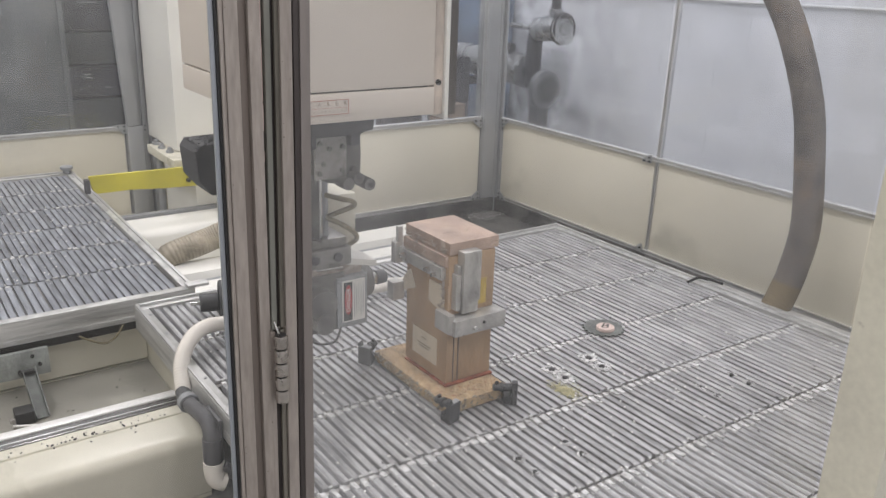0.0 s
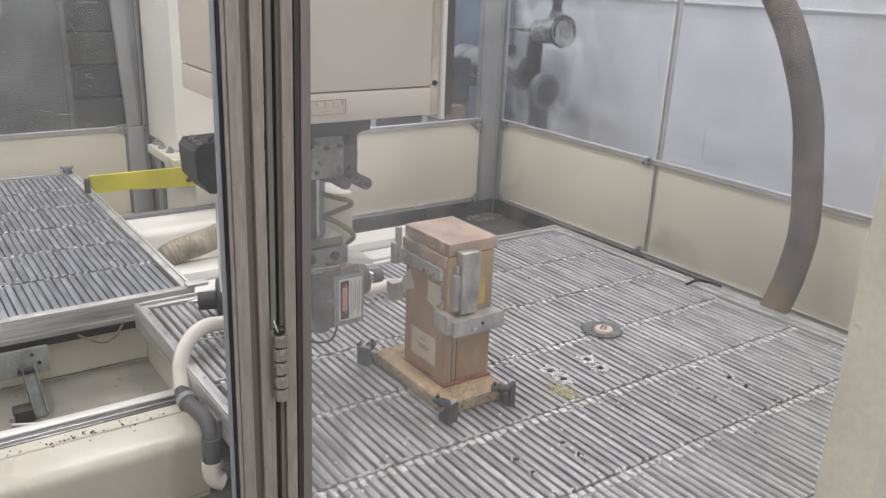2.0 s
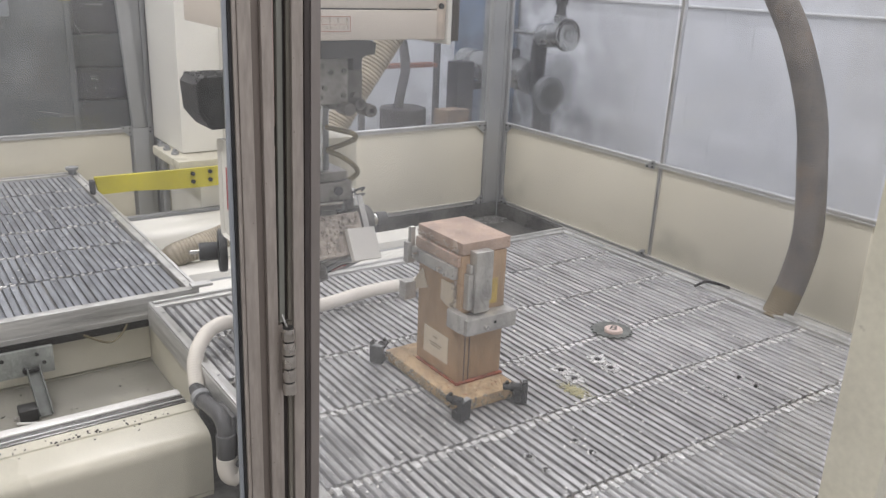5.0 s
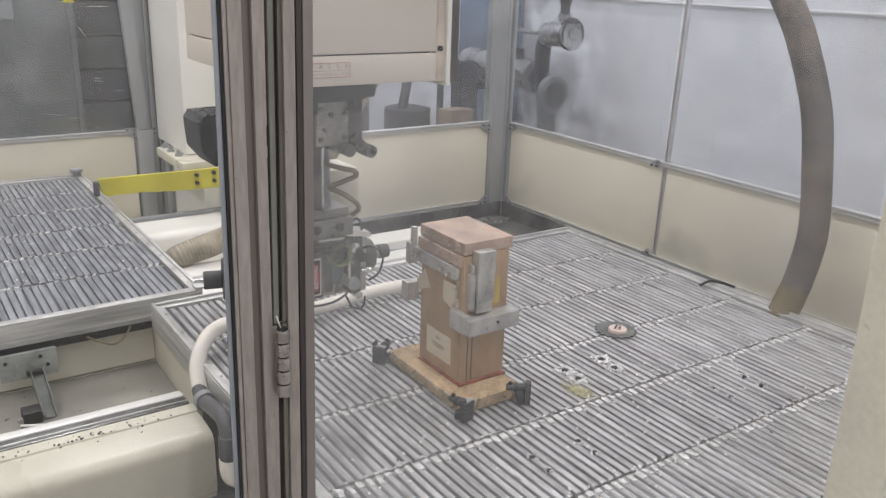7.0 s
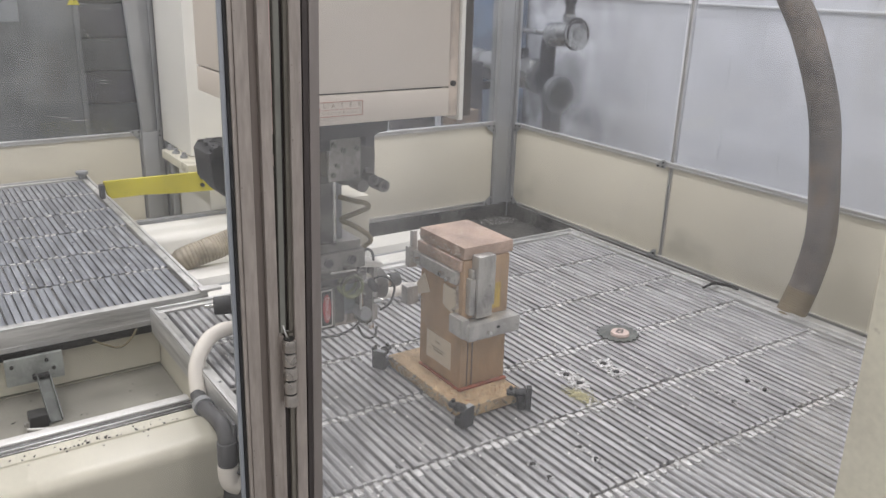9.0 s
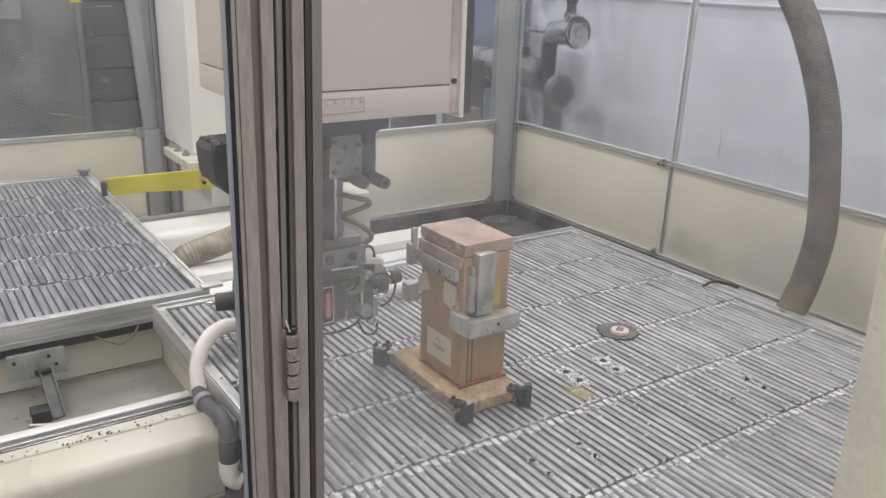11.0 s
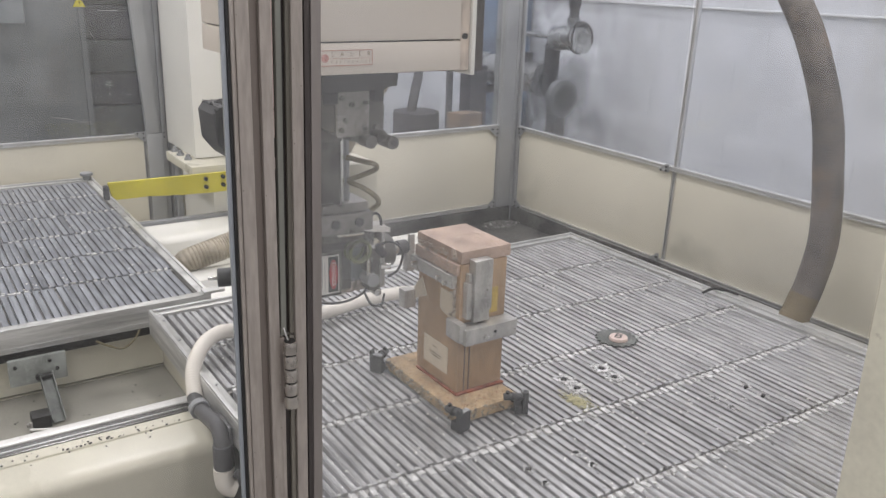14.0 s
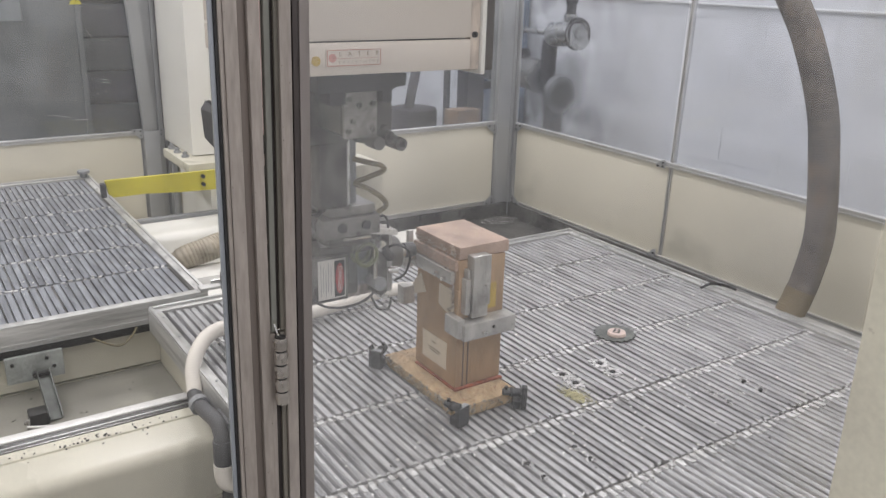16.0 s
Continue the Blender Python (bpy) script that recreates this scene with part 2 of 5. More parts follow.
RAM_STAIN = mat("stained_ram_paint", (0.50, 0.43, 0.37), 0.5, var=0.34, scale=10, fine=60, bump=0.06, spots=0.5, spot_col=(0.13, 0.09, 0.075), spot_scale=11, stretch=(1, 1, 0.5))
CARRIER = mat("dark_carrier_paint", (0.05, 0.05, 0.055), 0.5, 0.2, var=0.3, scale=16, fine=160, bump=0.15)
PALE_RED = mat("faded_red", (0.58, 0.30, 0.27), 0.6, var=0.2, scale=200)
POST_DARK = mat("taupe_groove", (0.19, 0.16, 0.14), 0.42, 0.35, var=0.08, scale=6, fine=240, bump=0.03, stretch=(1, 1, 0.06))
WOOD = mat("particle_board", (0.43, 0.295, 0.185), 0.65, var=0.16, scale=18, fine=220, bump=0.15, stretch=(1, 1, 0.4), spots=0.06, spot_col=(0.3, 0.15, 0.08), spot_scale=20)
WOOD_BASE = mat("dusty_board", (0.47, 0.34, 0.205), 0.8, var=0.26, scale=26, fine=300, bump=0.5, spots=0.08, spot_col=(0.36, 0.2, 0.1), spot_scale=26)
COPPER = mat("scuffed_copper", (0.56, 0.42, 0.345), 0.5, 0.3, var=0.22, scale=10, fine=180, bump=0.1, spots=0.2, spot_col=(0.72, 0.60, 0.53), spot_scale=22, specks=0.3, speck_scale=60, speck_size=0.1)
BLOCKALU = mat("milled_aluminium", (0.55, 0.54, 0.52), 0.42, 0.6, var=0.22, scale=22, fine=260, bump=0.15, spots=0.14, spot_col=(0.22, 0.2, 0.18), spot_scale=32, stretch=(1, 1, 0.5), specks=0.3, speck_scale=90, speck_size=0.12)
SPATTER = mat("spattered_metal", (0.50, 0.44, 0.39), 0.5, 0.4, var=0.35, scale=70, fine=400, bump=0.5)
RUST = mat("rust_stain", (0.30, 0.10, 0.06), 0.8, var=0.3, scale=40, bump=0.1)
DUST = mat("wood_dust", (0.56, 0.43, 0.29), 0.9, var=0.3, scale=120, bump=0.1)
EDGE_DUST = mat("grey_dust", (0.30, 0.27, 0.22), 0.8, 0.1, var=0.3, scale=120, bump=0.1)
PAPER = mat("cream_paper", (0.69, 0.605, 0.48), 0.8, var=0.05, scale=20, bump=0.02)
INK = mat("faded_ink", (0.28, 0.23, 0.18), 0.8, var=0.1)
RED = mat("label_red", (0.42, 0.04, 0.05), 0.5, var=0.1)
REDLINE = mat("label_red_line", (0.42, 0.20, 0.16), 0.5, var=0.1)
LABELWHITE = mat("label_white", (0.74, 0.72, 0.68), 0.5, var=0.04)
TAPE_YELLOW = mat("aged_yellow_tape", (0.50, 0.36, 0.10), 0.6, var=0.2, scale=25, bump=0.05)
BRIGHT = mat("bright_metal_strip", (0.84, 0.83, 0.81), 0.35, 0.12, var=0.05, scale=10, bump=0.02)
YELLOW = mat("yellow_paint", (0.57, 0.51, 0.07), 0.45, var=0.14, scale=7, bump=0.04, spots=0.12, spot_col=(0.24, 0.21, 0.06), spot_scale=22, specks=0.3, speck_scale=40, speck_size=0.1)
HOSE = mat("grey_duct_hose", (0.125, 0.107, 0.092), 0.62, var=0.42, scale=7, fine=60, bump=0.15, spots=0.7, spot_col=(0.145, 0.105, 0.072), spot_scale=8, specks=0.5, speck_scale=40, speck_size=0.09)
HOSE_END = mat("amber_duct_hose", (0.19, 0.155, 0.10), 0.55, var=0.2, scale=12, bump=0.1)
TAN_HOSE = mat("tan_duct_hose", (0.34, 0.30, 0.235), 0.45, var=0.28, scale=14, bump=0.1)
WHITE_HOSE = mat("white_plastic_hose", (0.78, 0.74, 0.68), 0.5, var=0.04, scale=20, bump=0.03)
AMBER_TUBE = mat("amber_tube", (0.20, 0.17, 0.10), 0.35, var=0.15, scale=30, bump=0.02)
GREEN_TUBE = mat("green_tube", (0.19, 0.21, 0.11), 0.3, var=0.15, scale=30, bump=0.02)
PVC_GREY = mat("grey_pvc", (0.10, 0.10, 0.105), 0.5, var=0.15, scale=20, bump=0.05)
BLOCKWALL = mat("white_block_paint", (0.73, 0.75, 0.79), 0.75, var=0.07, scale=2.5, fine=90, bump=0.3, rand=0.02, spots=0.08, spot_col=(0.60, 0.61, 0.65), spot_scale=3, specks=0.1, speck_scale=9, speck_size=0.05)
MORTAR = mat("white_joint_paint", (0.72, 0.74, 0.78), 0.8, var=0.04, scale=4, bump=0.2)
ROOMWALL = mat("room_wall_paint", (0.66, 0.67, 0.68), 0.8, var=0.04, scale=2, bump=0.05)
CONCRETE = mat("concrete_floor", (0.28, 0.28, 0.27), 0.6, var=0.15, scale=2, fine=40, bump=0.1)
CURTAIN = mat("grey_board", (0.13, 0.135, 0.133), 0.6, var=0.12, scale=2, fine=30, bump=0.03)
DARKRACK = mat("dark_rack", (0.045, 0.04, 0.05), 0.55, var=0.35, scale=5, fine=40, bump=0.1)
SILVER = mat("silver_motor", (0.50, 0.51, 0.51), 0.28, 0.75, var=0.12, scale=10, bump=0.05)
STEEL_BLUE = mat("steel_blue", (0.16, 0.22, 0.32), 0.55, var=0.2, scale=4, bump=0.05)
CHROME = mat("polished_steel", (0.72, 0.71, 0.69), 0.2, 0.95, var=0.06, scale=14, bump=0.02)
PANE = pane_mat("dusty_window", WINHAZE * 0.7, (0.94, 0.96, 0.97))
BACKPANE = pane_mat("smoky_window", WINHAZE * 0.6, (0.94, 0.95, 0.965), None, (0, 1.9, 2.6, 0.3))
RIGHTPANE = pane_mat("sooty_window", WINHAZE * 0.6, (0.93, 0.94, 0.96), None, (1, 2.4, 3.25, 0.56))
LEFTPANE = pane_mat("clear_front_window", FRONTHAZE * 0.7, (0.97, 0.97, 0.97))
FRONTPANE = pane_mat("front_window", FRONTHAZE, (0.97, 0.97, 0.97), (0.335, 0.56, 0.155))

HOODPANE = pane_mat("glossy_hood", 0.10, (0.80, 0.80, 0.80))
BELL = mat("bell_metal", (0.17, 0.163, 0.155), 0.4, 0.45, var=0.2, scale=20, fine=200, bump=0.08)


# ---------------------------------------------------------------- mesh helpers
def bm_box(bm, x0, x1, y0, y1, z0, z1, bevel=0.0, m=None):
    r = bmesh.ops.create_cube(bm, size=1.0)
    vs = r["verts"]
    M = Matrix.Translation(((x0 + x1) / 2, (y0 + y1) / 2, (z0 + z1) / 2)) @ Matrix.Diagonal((abs(x1 - x0), abs(y1 - y0), abs(z1 - z0), 1))
    bmesh.ops.transform(bm, matrix=(m @ M) if m else M, verts=vs)
    if bevel:
        es = list({e for v in vs for e in v.link_edges})
        bmesh.ops.bevel(bm, geom=es, offset=bevel, segments=2, affect="EDGES", profile=0.6)
    return bm


def bm_cyl(bm, p0, p1, r0, r1=None, seg=20, bevel=0.0):
    p0, p1 = Vector(p0), Vector(p1)
    d = p1 - p0
    M = Matrix.Translation((p0 + p1) / 2) @ d.to_track_quat("Z", "Y").to_matrix().to_4x4()
    r = bmesh.ops.create_cone(bm, cap_ends=True, segments=seg, radius1=r0, radius2=r0 if r1 is None else r1, depth=d.length, matrix=M)
    if bevel:
        es = [e for e in {e for v in r["verts"] for e in v.link_edges} if abs((e.verts[0].co - e.verts[1].co).normalized().dot(d.normalized())) < 0.5]
        bmesh.ops.bevel(bm, geom=es, offset=bevel, segments=2, affect="EDGES", profile=0.6)
    return bm


def bm_prism(bm, pts, axis, a0, a1):
    """A closed outline pulled along an axis; pts are the two other coordinates in order."""
    def put(p, a):
        return {"x": (a, p[0], p[1]), "y": (p[0], a, p[1]), "z": (p[0], p[1], a)}[axis]
    lo, hi = [bm.verts.new(put(p, a0)) for p in pts], [bm.verts.new(put(p, a1)) for p in pts]
    n = len(pts)
    bm.faces.new(lo[::-1])
    bm.faces.new(hi)
    for i in range(n):
        bm.faces.new((lo[i], lo[(i + 1) % n], hi[(i + 1) % n], hi[i]))
    bmesh.ops.recalc_face_normals(bm, faces=bm.faces[:])
    return bm


def spline(pts, n):
    """Even samples along a smooth curve through the points."""
    P = [Vector(p) for p in pts]
    P = [P[0] * 2 - P[1], *P, P[-1] * 2 - P[-2]]
    out = []
    for i in range(1, len(P) - 2):
        for k in range(40):
            t = k / 40
            a, b, c, d = P[i - 1:i + 3]
            out.append(0.5 * (2 * b + (c - a) * t + (2 * a - 5 * b + 4 * c - d) * t * t + (3 * b - a - 3 * c + d) * t ** 3))
    out.append(P[-2])
    s = [0.0]
    for a, b in zip(out, out[1:]):
        s.append(s[-1] + (b - a).length)
    res, j = [], 0
    for k in range(n):
        w = s[-1] * k / (n - 1)
        while j < len(s) - 2 and s[j + 1] < w:
            j += 1
        f = (w - s[j]) / max(1e-9, s[j + 1] - s[j])
        res.append(out[j].lerp(out[j + 1], min(1, f)))
    return res


def bm_tube(bm, pts, r, n=60, seg=12, rib=0.0, pitch=0.0, caps=True):
    """A tube along a curve; with rib and pitch its wall is corrugated."""
    c = spline(pts, 8)
    length = sum((b - a).length for a, b in zip(c, c[1:]))
    if pitch:
        n = max(8, int(length / pitch * 4))
    c = spline(pts, n)
    rings, up = [], Vector((0.13, 0.21, 0.97))
    for i, p in enumerate(c):
        d = (c[min(i + 1, n - 1)] - c[max(i - 1, 0)]).normalized()
        u = (up - d * up.dot(d)).normalized()
        up = u
        v = d.cross(u)
        rad = r + (rib if pitch and i % 4 in (1, 2) else 0.0)
        rings.append([bm.verts.new(p + rad * (math.cos(a) * u + math.sin(a) * v)) for a in [2 * math.pi * k / seg for k in range(seg)]])
    for a, b in zip(rings, rings[1:]):
        for k in range(seg):
            bm.faces.new((a[k], a[(k + 1) % seg], b[(k + 1) % seg], b[k]))
    if caps:
        bm.faces.new(rings[0][::-1])
        bm.faces.new(rings[-1])
    return bm


def mesh_of(name, bm, material, smooth=35):
    me = bpy.data.meshes.new(name)
    bmesh.ops.recalc_face_normals(bm, faces=bm.faces[:])
    bm.to_mesh(me)
    bm.free()
    me.materials.append(material)
    if smooth:
        me.polygons.foreach_set("use_smooth", [True] * len(me.polygons))
        me.set_sharp_from_angle(angle=radians(smooth))
    return me


def part(name, bm, material, parent=None, label="", smooth=35):
    """One mesh object, under a thing or a part when a parent is given."""
    ob = new(name, mesh_of(name, bm, material, smooth))
    if parent is not None:
        ob.parent = parent
    if label:
        ob["label"] = label
    return ob


def thing(name, label, category, group="", at=None):
    ob = new(name)
    ob.empty_display_size = 0.1
    if at is not None:
        ob.matrix_basis = at
    return tagged(ob, label, category, group)


def solo(name, bm, material, label, category, group="", kind="", smooth=35):
    return tagged(part(name, bm, material, None, "", smooth), label, category, group, kind)


def box(*a, bevel=0.0, m=None):
    return bm_box(bmesh.new(), *a, bevel=bevel, m=m)


def cyl(p0, p1, r0, r1=None, seg=20, bevel=0.0):
    return bm_cyl(bmesh.new(), p0, p1, r0, r1, seg, bevel)


def tube(pts, r, **k):
    return bm_tube(bmesh.new(), pts, r, **k)


def lettering(name, text, size, m, material, parent, label=""):
    """Flat lettering from the built-in font as a mesh, centred, reading along x in the plane of the pose m."""
    cu = bpy.data.curves.new(name, "FONT")
    cu.body, cu.size, cu.align_x, cu.align_y, cu.extrude = text, size, "CENTER", "CENTER", 0.0002
    ob = bpy.data.objects.new(name, cu)
    scene.collection.objects.link(ob)
    dg = bpy.context.evaluated_depsgraph_get()
    me = bpy.data.meshes.new_from_object(ob.evaluated_get(dg))
    bpy.data.objects.remove(ob)
    bpy.data.curves.remove(cu)
    me.materials.clear()
    me.materials.append(material)
    o = new(name, me)
    o.parent = parent
    o.matrix_basis = m
    if label:
        o["label"] = label
    return o


# ---------------------------------------------------------------- room
def structure(name, bm, material, smooth=35):
    return tagged(part(name, bm, material, None, "", smooth), kind="structure")


structure("floor", box(-3.6, 4.5, -3.2, 7.0, -0.1, 0.0), CONCRETE)
structure("ceiling", box(-3.6, 4.5, -3.2, 7.0, 4.35, 4.45), ROOMWALL)
structure("wall_west", box(-3.7, -3.6, -3.2, 7.0, 0, 4.35), ROOMWALL)
structure("wall_south", box(-3.6, 4.5, -3.3, -3.2, 0, 4.35), ROOMWALL)
wall_n = structure("wall_north", box(-3.6, 4.5, 6.6, 6.7, 0, 4.35), MORTAR)
wall_e = structure("wall_east", box(4.1022, 4.3, -3.2, 6.6, 0, 4.35), MORTAR)
tagged(wall_e, "white painted concrete block wall behind the machine")
# conduit along the block wall
solo("conduit", bm_tube(bmesh.new(), [(4.085, -1.0, 1.5), (4.085, 1.5, 1.5), (4.085, 3.6, 1.487), (4.085, 5.6, 1.49)], 0.009, n=12, seg=8), ROOMWALL, "thin white painted conduit running along the block wall", "conduit")

# machine tray below the tables
structure("machine_tray", box(-0.9, 2.78, 0.74, 4.5, 0.18, 0.25), GUTTER)


def gutter():
    th = thing("gutter", "sooty dark steel gutter between table and enclosure panels", "gutter")
    part("floor_plate", box(2.36, 2.70, 0.78, 3.36, 0.385, 0.40), GUTTER, th)
    part("floor_plate", box(1.5, 2.36, 3.12, 3.36, 0.385, 0.40), GUTTER, th)
    part("floor_plate", box(2.102, 2.359, 2.53, 3.119, 0.385, 0.40), GUTTER, th)
    part("skirt", box(2.705, 2.715, 0.78, 3.36, 0.252, 0.47), GUTTER, th)
    part("skirt", box(1.5, 2.70, 3.365, 3.375, 0.252, 0.47), GUTTER, th)
    bm = bmesh.new()
    rnd = random.Random(5)
    for i in range(220):
        a, r = rnd.uniform(0, 6.28), 0.11 * math.sqrt(rnd.random())
        x, y, s = 2.60 + r * math.cos(a), 3.295 + r * math.sin(a) * 0.6, rnd.uniform(0.0008, 0.0028)
        bm_box(bm, -s, s, -s * 0.35, s * 0.5, 0.400, 0.400 + s * 0.7, m=Matrix.Translation((x, y, 0)) @ pose(0, 0, 0, 0, 0, rnd.uniform(0, 90)))
    tagged(part("metal_swarf", bm, BRIGHT, None), "small heap of bright metal swarf in the corner", "swarf", "", "stuff")


gutter()


# ---------------------------------------------------------------- enclosure panels
def gusset(parent, x, y, z, axis, sx, sz):
    """A cut-cornered bracket plate with three bolt heads against a wall along the axis."""
    w, h = 0.055 * sx, 0.05 * sz
    pts = [(0, 0), (w, 0), (w, h * 0.25), (w * 0.3, h), (0, h)]
    bm = bmesh.new()
    if axis == "x":
        bm_prism(bm, [(x + a, z + b) for a, b in pts], "y", y - 0.004, y)
    else:
        bm_prism(bm, [(y + a, z + b) for a, b in pts], "x", x - 0.004, x)
    g = part("bracket", bm, ALU_DULL, parent)
    for fa, fb in ((0.2, 0.2), (0.2, 0.65), (0.75, 0.15)):
        a, b = w * fa, h * fb
        if axis == "x":
            part("bolt", cyl((x + a, y - 0.009, z + b), (x + a, y - 0.004, z + b), 0.0045, seg=8), BLACK, g)
        else:
            part("bolt", cyl((x - 0.009, y + a, z + b), (x - 0.004, y + a, z + b), 0.0045, seg=8), BLACK, g)


def rail(parent, axis, a0, a1, c, z, name="rail"):
    """Slotted aluminium extrusion lying along an axis."""
    bm = bmesh.new()
    for dz, h, out in ((0.0, 0.006, 0.016), (0.006, 0.008, 0.010), (0.014, 0.006, 0.016)):
        if axis == "x":
            bm_box(bm, a0, a1, c - out, c + 0.016, z + dz, z + dz + h, bevel=0.0012)
        else:
            bm_box(bm, c - out, c + 0.016, a0, a1, z + dz, z + dz + h, bevel=0.0012)
    return part(name, bm, ALU, parent)


def upright(parent, x, y, z0, z1, w, d, name="post"):
    """Slotted aluminium upright."""
    bm = bmesh.new()
    bm_box(bm, x - w / 2, x + w / 2, y - d / 2, y + d / 2, z0, z1, bevel=0.003)
    for s in (-1, 1):
        bm_box(bm, x + s * w * 0.36 - w * 0.08, x + s * w * 0.36 + w * 0.08, y - d / 2 - 0.004, y - d / 2 + 0.002, z0, z1, bevel=0.001)
    return part(name, bm, ALU_DULL, parent)


ENCL_TOP = 2.3


def enclosure_right():
    th = thing("enclosure_wall", "aluminium framed machine guard wall with cream panels below dusty windows", "machine guard", "machine guard walls")
    X = 2.74
    rail(th, "y", 0.76, 3.37, X, 0.876)
    rail(th, "y", 0.76, 3.37, X, 0.462)
    for y0, y1 in ((2.326, 3.355), (0.78, 2.314)):
        part("panel", box(X - 0.004, X + 0.012, y0, y1, 0.478, 0.880, bevel=0.002), CREAM, th)
        pn = part("window_pane", box(X - 0.002, X + 0.003, y0, y1, 0.897, ENCL_TOP), RIGHTPANE, th, "dusty clear plastic window")
        pn.visible_shadow = False
    bm = bmesh.new()
    bm_box(bm, X - 0.010, X + 0.012, 2.312, 2.3165, 0.478, ENCL_TOP, bevel=0.001)
    bm_box(bm, X - 0.004, X + 0.012, 2.3165, 2.3235, 0.478, ENCL_TOP)
    bm_box(bm, X - 0.010, X + 0.012, 2.3235, 2.328, 0.478, ENCL_TOP, bevel=0.001)
    for v in bm.verts:
        v.co.y -= 0.012 + 0.020 * (v.co.z - 0.9)
    part("mullion", bm, ALU, th)
    rail(th, "y", 0.76, 3.37, X, ENCL_TOP)
    gusset(th, X - 0.016, 2.334, 0.868, "y", 0.9, 0.7)
    gusset(th, X - 0.016, 2.334, 0.455, "y", 0.9, 1.0)
    gusset(th, X - 0.016, 3.355, 0.893, "y", -1, -0.9)
    gusset(th, X - 0.016, 3.355, 0.465, "y", -1, 0.9)
    part("corner_filler", box(2.7245, 2.738, 3.357, 3.44, 0.385, ENCL_TOP, bevel=0.001), ALU_DULL, th)
    upright(th, X, 0.76, 0.3, ENCL_TOP, 0.06, 0.06)


def enclosure_back():
    th = thing("enclosure_wall", "aluminium framed machine guard wall with cream panel and window in the corner", "machine guard", "machine guard walls")
    Y = 3.40
    rail(th, "x", 1.55, 2.616, Y, 0.885)
    rail(th, "x", 1.55, 2.616, Y, 0.468)
    part("panel", box(1.58, 2.614, Y - 0.004, Y + 0.012, 0.484, 0.889, bevel=0.002), CREAM, th)
    pn = part("window_pane", box(1.58, 2.614, Y - 0.002, Y + 0.003, 0.905, ENCL_TOP), BACKPANE, th, "dusty clear plastic window")
    pn.visible_shadow = False
    rail(th, "x", 1.55, 2.616, Y, ENCL_TOP)
    upright(th, 2.671, 3.412, 0.385, ENCL_TOP + 0.02, 0.106, 0.07, "corner_post")
    upright(th, 1.56, Y, 0.3, ENCL_TOP, 0.05, 0.05)
    gusset(th, 2.615, Y - 0.016, 0.893, "x", -1, -0.9)
    gusset(th, 2.615, Y - 0.016, 0.468, "x", -1, 0.9)
    part("side_panel", box(1.56, 1.572, 3.43, 4.45, 0.3, ENCL_TOP), CREAM, th)


